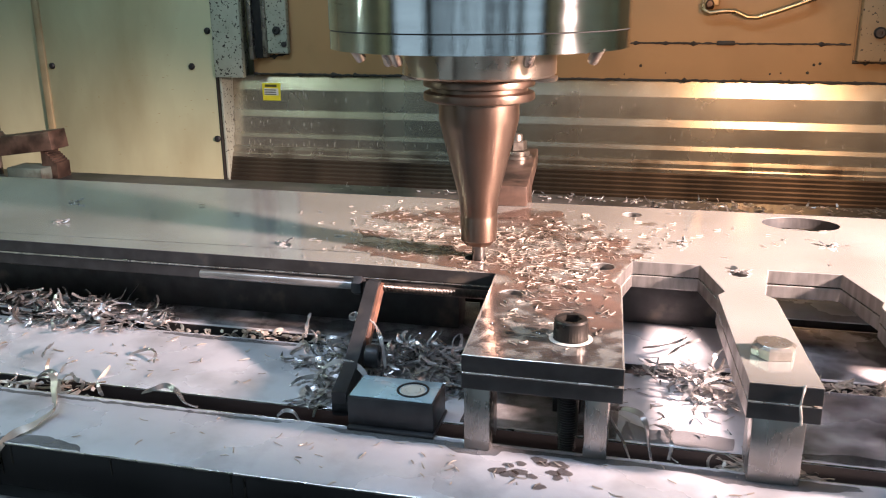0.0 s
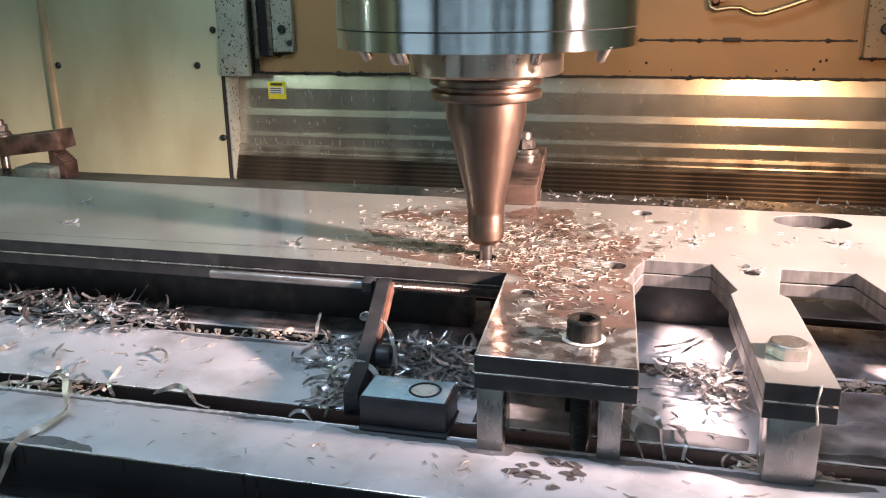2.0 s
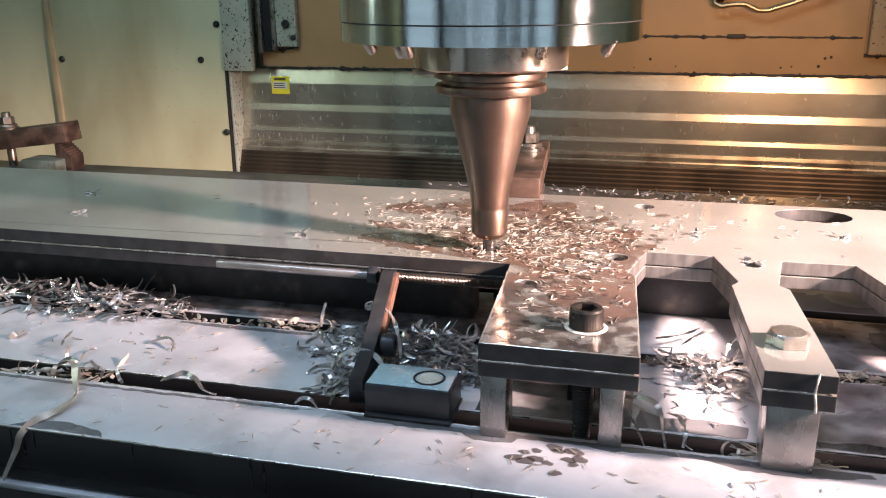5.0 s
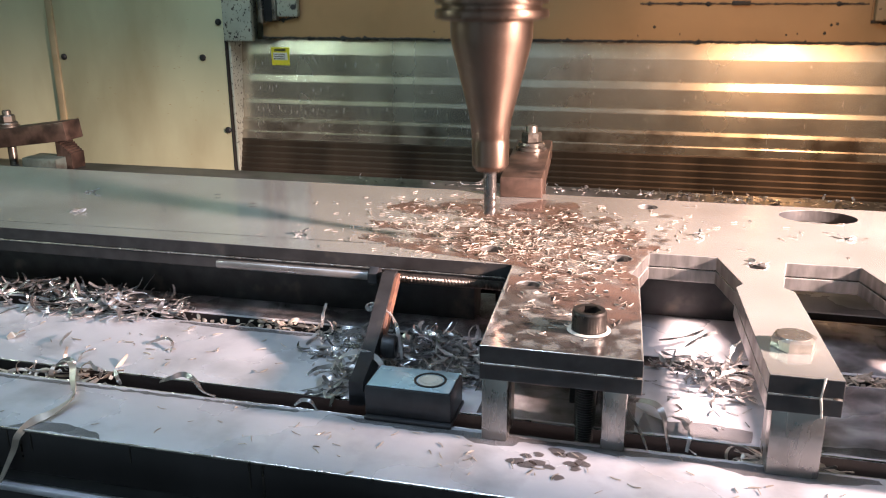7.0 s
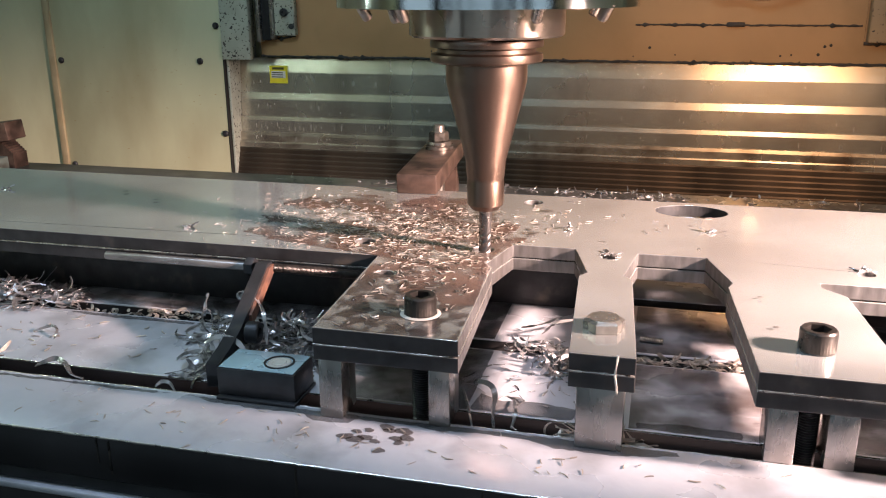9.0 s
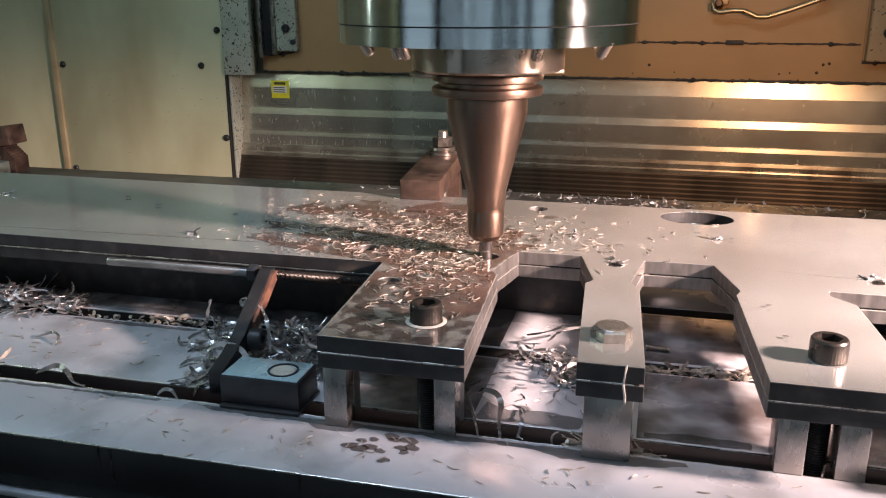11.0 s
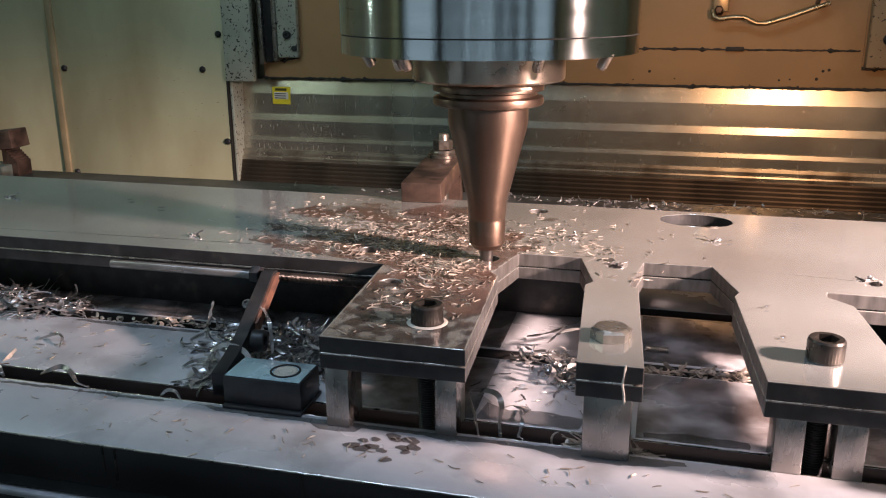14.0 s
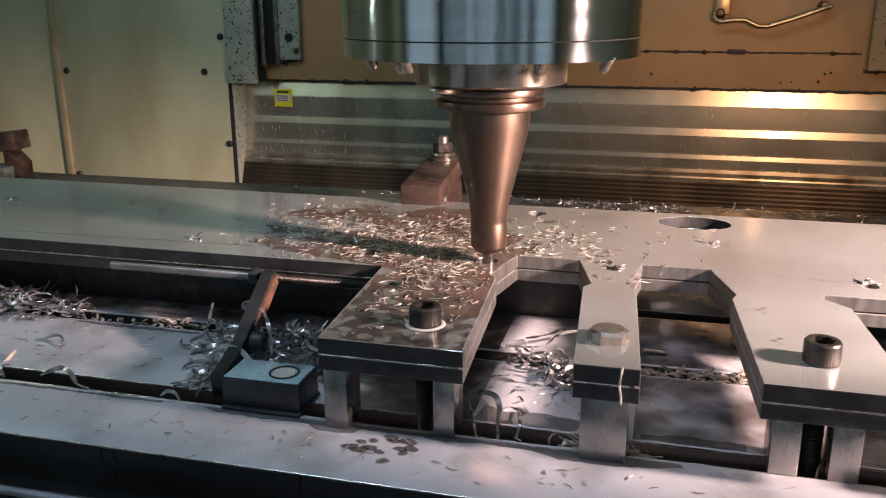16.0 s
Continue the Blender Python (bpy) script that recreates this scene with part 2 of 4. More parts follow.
def strips(name, chips, mat):
    """Many thin bent ribbons joined into one mesh. chips: rows of (start, heading, length, width, curl, rise, thickness)."""
    verts, faces = [], []
    for start, heading, length, width, curl, rise, thick, steps in chips:
        p = Vector(start)
        d = Vector((math.cos(heading), math.sin(heading), rise)).normalized()
        side = d.cross(Vector((random.uniform(-0.5, 0.5), random.uniform(-0.5, 0.5), 1))).normalized()
        twist = random.uniform(-0.5, 0.5) / steps * 3
        base = len(verts)
        for i in range(steps + 1):
            up = side.cross(d).normalized()
            w = width * (0.62 + 0.38 * math.sin(math.pi * min(0.98, max(0.08, i / steps)))) / 2
            for sx, sz in ((-1, -1), (1, -1), (1, 1), (-1, 1)):
                verts.append(p + side * w * sx + up * thick / 2 * sz)
            if i < steps:
                k = base + 4 * i
                for a, b in ((0, 1), (1, 2), (2, 3), (3, 0)):
                    faces.append((k + a, k + b, k + 4 + b, k + 4 + a))
            p = p + d * length / steps
            turn = Matrix.Rotation(curl / steps, 3, side if abs(rise) > 0.25 else up)
            d = (turn @ d).normalized()
            side = (Matrix.Rotation(twist, 3, d) @ (side - d * side.dot(d))).normalized()
        faces.append((base + 3, base + 2, base + 1, base))
        k = base + 4 * steps
        faces.append((k, k + 1, k + 2, k + 3))
    mesh = bpy.data.meshes.new(name)
    mesh.from_pydata([tuple(v) for v in verts], [], faces)
    mesh.update()
    mesh.materials.append(mat)
    return mesh


# ---- the setting: enclosure round the machine ----
def structure(name, bm, mat, label, category):
    return solid(name, bm, mat, (0, 0, 0), label, category, "", "structure")


structure("floor", box(-2.6, 2.2, -2.4, 1.4, -0.72, -0.62), TABLE_SIDE, "dark oily chip tray floor under the machine table", "floor")
structure("wall_back", box(-2.6, 2.2, 1.22, 1.32, -0.62, 1.70), CREAM, "plain cream sheet wall behind the way cover", "wall")
structure("wall_right", box(1.55, 1.65, -0.6, 1.22, -0.62, 1.70), CREAM, "plain cream painted enclosure side wall", "wall")
structure("wall_left", box(-2.1, -2.0, -0.6, 1.22, -0.62, 1.70), CREAM, "plain cream painted enclosure side wall", "wall")
structure("ceiling", box(-2.1, 1.65, -0.66, 1.32, 1.70, 1.75), CREAM, "plain cream enclosure roof sheet", "ceiling")

# unseen front walls, added so daylight enters only through the opening
structure("unseen_front_left", box(-2.1, -0.80, -0.66, -0.62, -0.62, 1.70), CREAM, "plain cream wall added out of view beside the opening, limits daylight", "wall")
structure("unseen_front_right", box(0.98, 1.65, -0.66, -0.62, -0.62, 1.70), CREAM, "plain cream wall added out of view beside the opening, limits daylight", "wall")
structure("unseen_front_top", box(-0.80, 0.98, -0.66, -0.62, 1.30, 1.70), CREAM, "plain cream wall added out of view over the opening, limits daylight", "wall")
# unseen posts behind the camera, added to stripe the housing's reflections
for i, (x, w) in enumerate(((-0.47, 0.13), (-0.27, 0.05), (-0.15, 0.055), (0.00, 0.045), (0.13, 0.02), (0.27, 0.06), (0.39, 0.03), (0.50, 0.08), (0.74, 0.10))):
    structure(f"reflection_post_{i + 1}", box(x, x + w, -1.02, -0.96, -0.62, 1.60, 0.004), NEAR_BLACK, "plain black post added out of view to stripe the housing's reflections", "door post")
# unseen black uprights, added as dark stripes for the housing to reflect
structure("reflection_frame_left", box(-0.80, -0.74, -0.68, -0.60, -0.62, 1.30, 0.004), NEAR_BLACK, "black upright added out of view, a dark stripe in the housing's reflection", "door frame")
structure("reflection_frame_right", box(0.92, 0.98, -0.68, -0.60, -0.62, 1.30, 0.004), NEAR_BLACK, "black upright added out of view, a dark stripe in the housing's reflection", "door frame")

panel = thing("enclosure_panel", (-0.83, 1.05, -0.62), "cream painted sheet panel with screws and oil stains", "panel", kind="structure")
part("sheet", box(-0.445, 0.0, 0.0, 0.008, 0, 2.3, 0.002), CREAM, panel)
part("sheet", box(-1.17, -0.462, 0.004, 0.012, 0, 2.3, 0.002), CREAM, panel)
part("seal_strip", box(-0.462, -0.445, -0.006, 0.045, 0, 2.3, 0.002), STRIP, panel, "ochre rubber seal strip")
part("edge_seal", box(0.0, 0.0035, -0.001, 0.01, 0, 2.3, 0.001), GASKET, panel, "black edge seal")
for x, z in ((-0.0576, 0.7773), (-0.0072, 0.6111), (-0.4303, 0.7745), (-0.0109, 0.857), (-0.43, 0.52), (-0.20, 0.98)):
    part("screw", lathe([(0, 0), (0.0075, 0), (0.0075, 0.003), (0.005, 0.006), (0, 0.0065)], 20, pose(x, 0, z, 90, 0, 0)), BLACK, panel)

rnd = random.Random(55)
scuffs = bmesh.new()
for _ in range(60):
    x, z = rnd.choice((rnd.gauss(-0.10, 0.05), rnd.gauss(-0.22, 0.07), rnd.uniform(-0.44, -0.01))), rnd.choice((rnd.gauss(0.72, 0.05), rnd.uniform(0.5, 1.1)))
    if -0.44 < x < -0.005:
        w = rnd.uniform(0.001, 0.006)
        box(x, x + w, -0.0004, 0.001, z, z + rnd.uniform(0.0005, 0.0016), 0, scuffs)
part("scuff_marks", scuffs, STRIP, panel, "brown scuffs and drips on the paint")["kind"] = "stuff"
structure("trim", box(-0.8262, -0.8192, 1.058, 1.2, -0.62, 1.2, 0.002), CREAM_SPECK, "chipped cream painted jamb beside the way cover", "trim")
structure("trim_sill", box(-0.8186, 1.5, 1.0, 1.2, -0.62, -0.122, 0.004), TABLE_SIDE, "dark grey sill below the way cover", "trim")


# ---- the spindle head, with the panels that ride on its slide ----
head = thing("spindle_head", (0, 0, 0.2655), "steel spindle housing with coolant nozzles on a tan headstock", "spindle head", on=HEAD_THINGS)
RH = 0.1302
part("housing", lathe([(0, 0.0212), (RH, 0.0212), (RH, 0.52), (0, 0.52)], 128), CHROME, head, "polished turned steel housing")
part("rim_ring", lathe([(0, 0.0052), (RH - 0.0004, 0.0052), (RH - 0.0004, 0.0200), (0, 0.0200)], 128), CHROME, head, "polished steel end ring")
part("seam_groove", lathe([(0, 0.0201), (RH - 0.0012, 0.0201), (RH - 0.0012, 0.0211), (0, 0.0211)], 128), GASKET, head, "dark joint line round the housing")
for x, y, lean in ((-0.0917, -0.0666, 1), (-0.048, -0.102, 1), (-0.056, -0.094, 0.6), (0.0595, -0.097, 1), (0.1076, -0.0625, 1), (0.09, 0.07, 1), (-0.09, 0.07, 1), (0.0, 0.115, 1)):
    toward = Vector((-x, -y, 0)).normalized() * math.sin(radians(32)) * lean + Vector((0, 0, -math.cos(radians(32))))
    m = Matrix.Translation((x, y, 0.0058)) @ toward.to_track_quat("Z", "Y").to_matrix().to_4x4()
    part("coolant_nozzle", lathe([(0, -0.004), (0.0046, -0.004), (0.0046, 0.0095), (0.0036, 0.0115), (0.0016, 0.0115), (0.0016, 0.009), (0, 0.009)], 16, m), NOSE, head)
part("nose_ring", lathe([(0, -0.020), (0.0655, -0.020), (0.068, -0.018), (0.068, 0.0050), (0, 0.0050)], 96), NOSE, head, "spindle nose ring")

# turning holder and cutter
holder = part("tool_holder", lathe([(0, -0.176), (0.0095, -0.1765), (0.0125, -0.176), (0.0168, -0.171), (0.0172, -0.150), (0.0169, -0.149), (0.0169, -0.1455), (0.0173, -0.1445), (0.0185, -0.130),
                                   (0.0345, -0.066), (0.0362, -0.058), (0.0362, -0.0435), (0.044, -0.0425), (0.0492, -0.041), (0.0500, -0.039), (0.0492, -0.0345),
                                   (0.0435, -0.033), (0.0435, -0.030), (0.0497, -0.0285), (0.0500, -0.0245), (0.0492, -0.0225), (0.046, -0.0215), (0.046, -0.0203), (0, -0.0203)], 96), HOLDER, head,
              "bronze-brown tapered tool holder")
part("drive_key", box(0.050, 0.069, -0.011, 0.011, -0.0245, -0.0205, 0.0015), NOSE, holder)
part("drive_key", box(-0.069, -0.050, -0.011, 0.011, -0.0245, -0.0205, 0.0015), NOSE, holder)
mill = bmesh.new()
rings = []
for i in range(23):
    z = -0.176 - 0.0415 * i / 22
    flute = max(0.0, min(1.0, (i - 10) / 2))
    a0 = -9.0 * i / 22
    ring = []
    for k in range(24):
        a = 2 * math.pi * k / 24
        r = 0.0060 * (1 - 0.14 * flute * (0.5 + 0.5 * math.cos(4 * a)) ** 2)
        ring.append(mill.verts.new((r * math.cos(a + a0), r * math.sin(a + a0), z)))
    rings.append(ring)
for a, b in zip(rings, rings[1:]):
    for k in range(24):
        mill.faces.new((a[k], a[(k + 1) % 24], b[(k + 1) % 24], b[k]))
mill.faces.new(rings[0]), mill.faces.new(rings[-1][::-1])
part("end_mill", mill, CARBIDE, holder, "grey fluted carbide end mill", 50)

# headstock panels, in the head's own space
HZ = 0.2655
part("headstock_panel", box(-0.752, 1.30, 1.09, 1.13, 0.1375 - HZ, 0.95 - HZ, 0.003), TAN, head, "tan painted sheet panel, oil stained")
part("slide_cheek", box(-0.8255, -0.755, 1.040, 1.056, 0.134 - HZ, 0.95 - HZ, 0.002), CREAM_SPECK, head, "cream paint chipped off in specks")
part("guide_slot", box(-0.738, -0.716, 1.072, 1.088, 0.176 - HZ, 0.95 - HZ, 0.002), NEAR_BLACK, head, "dark vertical guide slot")
part("guide_rail", box(-0.749, -0.738, 1.064, 1.088, 0.172 - HZ, 0.95 - HZ, 0.003), ZINC, head, "bright vertical guide rail")
part("guide_rail", box(-0.716, -0.706, 1.066, 1.088, 0.178 - HZ, 0.95 - HZ, 0.003), ZINC, head, "bright vertical guide rail")
part("slide_bracket", box(-0.706, -0.656, 1.070, 1.088, 0.186 - HZ, 0.95 - HZ, 0.004), CREAM_SPECK, head, "chipped cream bracket")
part("bracket_bolt", lathe([(0, 0), (0.009, 0), (0.009, 0.006), (0.007, 0.008), (0.004, 0.008), (0.004, 0.003), (0, 0.003)], 24, pose(-0.680, 1.070, 0.237 - HZ, 90, 0, 0)), BLACK, head)
part("bracket_bolt", lathe([(0, 0), (0.006, 0), (0.006, 0.004), (0, 0.005)], 20, pose(-0.664, 1.070, 0.207 - HZ, 90, 0, 0)), BLACK, head)
part("slide_bracket", box(0.528, 0.66, 1.068, 1.088, 0.180 - HZ, 0.95 - HZ, 0.004), BRACKET, head, "chipped tan bracket")
part("bracket_bolt", lathe([(0, 0), (0.011, 0), (0.011, 0.006), (0.008, 0.009), (0.004, 0.009), (0.004, 0.003), (0, 0.003)], 24, pose(0.5624, 1.068, 0.235 - HZ, 90, 0, 0)), BLACK, head)


def bead(points, radius, jitter, seed, bumps=True):
    """A ragged bead of sealant along points."""
    rnd = random.Random(seed)
    bm = bmesh.new()
    rings = []
    for (a, b) in zip(points, points[1:]):
        a, b = Vector(a), Vector(b)
        n = max(2, int((b - a).length / 0.006))
        for i in range(n):
            p = a.lerp(b, i / n)
            r = radius * (0.6 + 0.6 * rnd.random()) + (radius * 1.3 if bumps and rnd.random() > 0.965 else 0)
            p = p + Vector((0, 0, rnd.uniform(-jitter, jitter)))
            rings.append([bm.verts.new(p + Vector((0, -r * 0.7 * math.cos(t), r * math.sin(t)))) for t in (-1.57, -0.8, 0, 0.8, 1.57)])
    for u, v in zip(rings, rings[1:]):
        for k in range(4):
            bm.faces.new((u[k], u[k + 1], v[k + 1], v[k]))
    return bm


part("seam_sealant", bead([(0.09, 1.0895, 0.2126 - HZ), (0.525, 1.0895, 0.2116 - HZ)], 0.0022, 0.0006, 3), GASKET, head, "black sealant line")
part("seam_block", box(0.268, 0.303, 1.083, 1.0895, 0.209 - HZ, 0.218 - HZ, 0.002), GASKET, head, "black clip on the seam")
part("bottom_gasket", bead([(-0.752, 1.0895, 0.139 - HZ), (1.25, 1.0895, 0.137 - HZ)], 0.0028, 0.0009, 5), GASKET, head, "ragged black gasket")
part("edge_sealant", bead([(-0.752, 1.0895, 0.140 - HZ), (-0.7521, 1.0895, 0.176 - HZ), (-0.705, 1.0885, 0.178 - HZ), (-0.656, 1.0885, 0.186 - HZ)], 0.0026, 0.001, 6), GASKET, head)
part("edge_sealant", bead([(0.524, 1.0885, 0.30 - HZ), (0.5245, 1.0885, 0.178 - HZ), (0.66, 1.0885, 0.176 - HZ)], 0.003, 0.001, 7), GASKET, head)
rnd = random.Random(4)
for _ in range(16):
    x, z = rnd.uniform(-0.6, 0.55), 0.14 + 0.05 * rnd.random() ** 2
    r = rnd.uniform(0.0012, 0.0035)
    part("paint_chip_spot", lathe([(0, 0), (r, 0), (r * 0.8, 0.0008), (0, 0.001)], 8, pose(x, 1.0897, z - HZ, 90, 0, 0)), GASKET, head)


def tube(points, radius, segments=12):
    bm = bmesh.new()
    rings = []
    for i, p in enumerate(points):
        p = Vector(p)
        d = (Vector(points[min(i + 1, len(points) - 1)]) - Vector(points[max(i - 1, 0)])).normalized()
        q = d.to_track_quat("Z", "Y").to_matrix()
        rings.append([bm.verts.new(p + q @ Vector((radius * math.cos(a), radius * math.sin(a), 0))) for a in (2 * math.pi * k / segments for k in range(segments))])
    for u, v in zip(rings, rings[1:]):
        for k in range(segments):
            bm.faces.new((u[k], u[(k + 1) % segments], v[(k + 1) % segments], v[k]))
    bm.faces.new(rings[0][::-1]), bm.faces.new(rings[-1])
    return bm


lever = part("latch_lever", tube([(0.236, 1.068, 0.290 - HZ), (0.238, 1.066, 0.277 - HZ), (0.250, 1.064, 0.272 - HZ), (0.275, 1.064, 0.276 - HZ), (0.295, 1.064, 0.276 - HZ), (0.320, 1.064, 0.2645 - HZ),
                                  (0.338, 1.064, 0.264 - HZ), (0.38, 1.064, 0.277 - HZ), (0.432, 1.064, 0.296 - HZ), (0.45, 1.066, 0.302 - HZ)], 0.0050), BRASS, head, "bent steel latch lever")
part("pivot_bolt", lathe([(0, 0), (0.013, 0), (0.013, 0.012), (0.009, 0.014), (0.009, 0.024), (0.006, 0.027), (0, 0.027)], 6, pose(0.2475, 1.09, 0.290 - HZ, 90, 0, 0)), RUST, lever)
part("pivot_bracket", box(0.236, 0.266, 1.066, 1.0895, 0.286 - HZ, 0.345 - HZ, 0.003), BRASS, lever, "stained brassy pivot bracket")
part("end_bolt", lathe([(0, 0), (0.010, 0), (0.010, 0.014), (0.006, 0.026), (0, 0.026)], 6, pose(0.437, 1.09, 0.303 - HZ, 90, 0, 0)), RUST, lever)

# telescopic way cover: nested steel sheets, each drawn up by a share of the head's travel
SHEETS = [(0.134, 1.00), (0.054, 1.00), (0.000, 0.96), (-0.030, 0.74), (-0.045, 0.52), (-0.055, 0.38), (-0.064, 0.27), (-0.073, 0.19), (-0.082, 0.12), (-0.091, 0.07), (-0.100, 0.03), (-0.109, 0.0)]
COVERS = []
for i, (top, share) in enumerate(SHEETS):
    bevel = (0.033, 0.015, 0.009, 0.007)[i] if i < 4 else 0.0032
    m = Matrix(((0, 0, 1, 0), (1, 0, 0, 0), (0, 1, 0, 0), (0, 0, 0, 1)))
    back = bevel * 0.14 if i < 4 else 0.0006
    section = [(back, 0.0), (0.0, -bevel), (0.0, -0.105), (0.0018, -0.105), (0.0018, -bevel), (back + 0.0018, 0.0)]
    # sheets take darker materials towards the bottom
    ob = solid("way_cover_sheet", prism(section, Matrix.Translation((-0.8186, 0, 0)) @ m, 2.16), COVER if i < 3 else COVER_WORN if i < 5 else COVER_DARK, (0, 1.108 - 0.0065 * min(i, 4) - 0.0035 * max(0, i - 4), top),
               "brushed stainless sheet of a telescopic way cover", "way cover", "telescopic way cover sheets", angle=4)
    COVERS.append((ob, share))

SPLASH = material("dried_coolant_marks", (0.33, 0.31, 0.26), 0.6, 0.0, 0.2, 60, 0.1, 200)
rnd = random.Random(77)
for ob, low, n in ((COVERS[0][0], -0.075, 34), (COVERS[1][0], -0.05, 40), (COVERS[2][0], -0.028, 55), (COVERS[3][0], -0.014, 40)):
    bm = bmesh.new()
    for _ in range(n):
        x = rnd.choice((rnd.gauss(-0.66, 0.09), rnd.gauss(-0.25, 0.12), rnd.uniform(-0.78, 0.6)))
        top_z = -0.034 - rnd.random() * 0.02 if low < -0.07 else low * rnd.uniform(0.45, 0.9)
        h, w = rnd.uniform(0.002, 0.011), rnd.uniform(0.0005, 0.0013)
        if -0.80 < x:
            box(x, x + w, -0.0005, 0.0004, top_z - h, top_z, 0, bm)
    part("dried_splash", bm, SPLASH, ob, "pale dried coolant splash marks")["kind"] = "stuff"

sticker = part("warning_label", box(-0.7425, -0.698, -0.0012, 0.003, -0.058, -0.018), YELLOW, COVERS[0][0], "yellow warning label")
part("label_panel", box(-0.738, -0.7025, -0.0018, 0.0, -0.046, -0.030), PAPER, sticker)
part("writing_bar", box(-0.735, -0.706, -0.0022, 0.0, -0.0265, -0.021), INK, sticker)
for z in (-0.0335, -0.0385, -0.0435):
    part("writing_bar", box(-0.7365, -0.7085, -0.0024, 0.0, z - 0.0011, z + 0.0011), INK, sticker)


# ---- machine table, with T-slots; it carries the plates, clamps and chips ----
table = thing("machine_table", (0, 0, 0), "worn cast iron milling table with T-slots, wet with coolant", "machine table", kind="structure", on=TABLE_THINGS)
X0, X1 = -1.75, 1.45
SLOTS = [(-0.205, -0.1825), (-0.062, -0.040), (0.082, 0.104), (0.225, 0.247), (0.368, 0.390)]
edge = -0.2856
for a, b in SLOTS + [(0.60, 0.62)]:
    strip = part("table_strip", box(X0, X1, edge, a, -0.036, 0.0, 0.0012), TABLE, table, "pale worn table surface, slot shade put into its dark sides")
    # strip sides darkened in colour so the slots read shaded
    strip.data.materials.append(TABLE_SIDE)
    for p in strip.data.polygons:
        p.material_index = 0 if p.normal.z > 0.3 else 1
    # strips behind the plate get a darker iron
    if edge > 0.24:
        strip.data.materials[0] = REAR_IRON
    edge = b
# near-black floor stands in for the shade of deeper slots
part("table_body", box(X0, X1, -0.2845, 0.60, -0.048, -0.0365, 0.003), NEAR_BLACK, table, "dark oily table side, colour deepened for the slots' shade")
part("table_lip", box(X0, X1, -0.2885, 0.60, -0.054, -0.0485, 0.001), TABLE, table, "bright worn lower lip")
part("table_apron", box(X0, X1, -0.280, 0.58, -0.16, -0.0545, 0.003), TABLE_SIDE, table, "dark oily table side, colour deepened for the slots' shade")
for i, y in enumerate((-0.2858, -0.2052, -0.1823)):
    part("worn_edge", bead([(-0.9, y, -0.0004), (0.75, y, -0.0004)], 0.0007 if i else 0.0010, 0.0001, 31 + i, False), ZINC, table, "bright wet edge line")
rnd = random.Random(61)
drips = bmesh.new()
for _ in range(11):
    x, w = rnd.uniform(-0.7, 0.5), rnd.uniform(0.0008, 0.0022)
    box(x, x + w, -0.2862, -0.2850, -0.034 * rnd.uniform(0.4, 1.0), -0.002, 0, drips)
part("coolant_drips", drips, BOLT, table, "dull coolant drips down the table side")["kind"] = "stuff"
structure("machine_base", box(-1.5, 1.2, -0.26, 0.57, -0.62, -0.165, 0.01), TABLE_SIDE, "dark iron machine base under the table", "machine base")

# the two stacked plates with their fingers
OUTLINE = [(-1.30, -0.0447), (0.0244, -0.0447), (0.0333, -0.2240), (0.1442, -0.2240), (0.1352, -0.0540), (0.1285, -0.0460), (0.1418, 0.0180), (0.2015, 0.0180), (0.2184, -0.0500), (0.2125, -0.0600),
           (0.2220, -0.2252), (0.2672, -0.2252), (0.2579, -0.0612), (0.2505, -0.0520), (0.2600, 0.0155), (0.3212, 0.0165), (0.3395, -0.0506), (0.3354, -0.0620), (0.3447, -0.2270), (0.4380, -0.2270),
           (0.4268, -0.0640), (0.4095, -0.0450), (0.4110, -0.0345), (0.4900, -0.0345), (0.5060, -0.0500), (0.5150, -0.2240), (0.6150, -0.2240), (0.6050, -0.0447), (0.95, -0.0447), (0.95, 0.2300), (0.15, 0.2275), (-0.15, 0.2240), (-1.30, 0.2300)]
HOLES = [(-0.0026, -0.0025, 0.0102), (0.1162, -0.0042, 0.0102), (0.0468, -0.0943, 0.0095), (0.2342, -0.0008, 0.0072), (0.4533, 0.0, 0.0072), (0.5650, 0.0, 0.0072), (0.1357, 0.1913, 0.0105)]
loops = [round_loop(x, y, r) for x, y, r in HOLES] + [round_loop(0.3115, 0.1880, 0.0385, 0.0275, 56)]
TOP, SEAM, LOW = 0.0763, 0.0632, 0.0508


def plate(name, z0, z1, label):
    bm = loft(OUTLINE, z0, z1, loops)
    bmesh.ops.recalc_face_normals(bm, faces=bm.faces)
    mesh = bpy.data.meshes.new(name)
    bm.to_mesh(mesh)
    bm.free()
    for mat in (PLATE, SCALE, CUT):
        mesh.materials.append(mat)
    for p in mesh.polygons:
        c, n = p.center, p.normal
        pocket = c.y > -0.062 and 0.11 < c.x < 0.51
        hole = any(math.hypot(c.x - x, c.y - y) < r * 1.05 for x, y, r in HOLES)
        side = 0.03 < c.x < 0.62 and abs(n.x) > 0.9
        # oval hole's wall takes the black material, for the shade inside it
        slot = math.hypot((c.x - 0.3115) / 0.0385, (c.y - 0.188) / 0.0275) < 1.1
        p.material_index = 0 if abs(n.z) > 0.5 else (2 if (pocket or hole or side) and not slot else 1)
    ob = new(name, mesh)
    soft = ob.modifiers.new("worn_edges", "BEVEL")
    soft.width, soft.segments, soft.limit_method, soft.angle_limit = 0.0007, 2, "ANGLE", radians(40)
    TABLE_THINGS.append(ob)
    return tagged(ob, label, "steel plate", "stacked plates")


plate("steel_plate", LOW, SEAM - 0.0006, "lower dark-edged steel plate of a stack on posts")
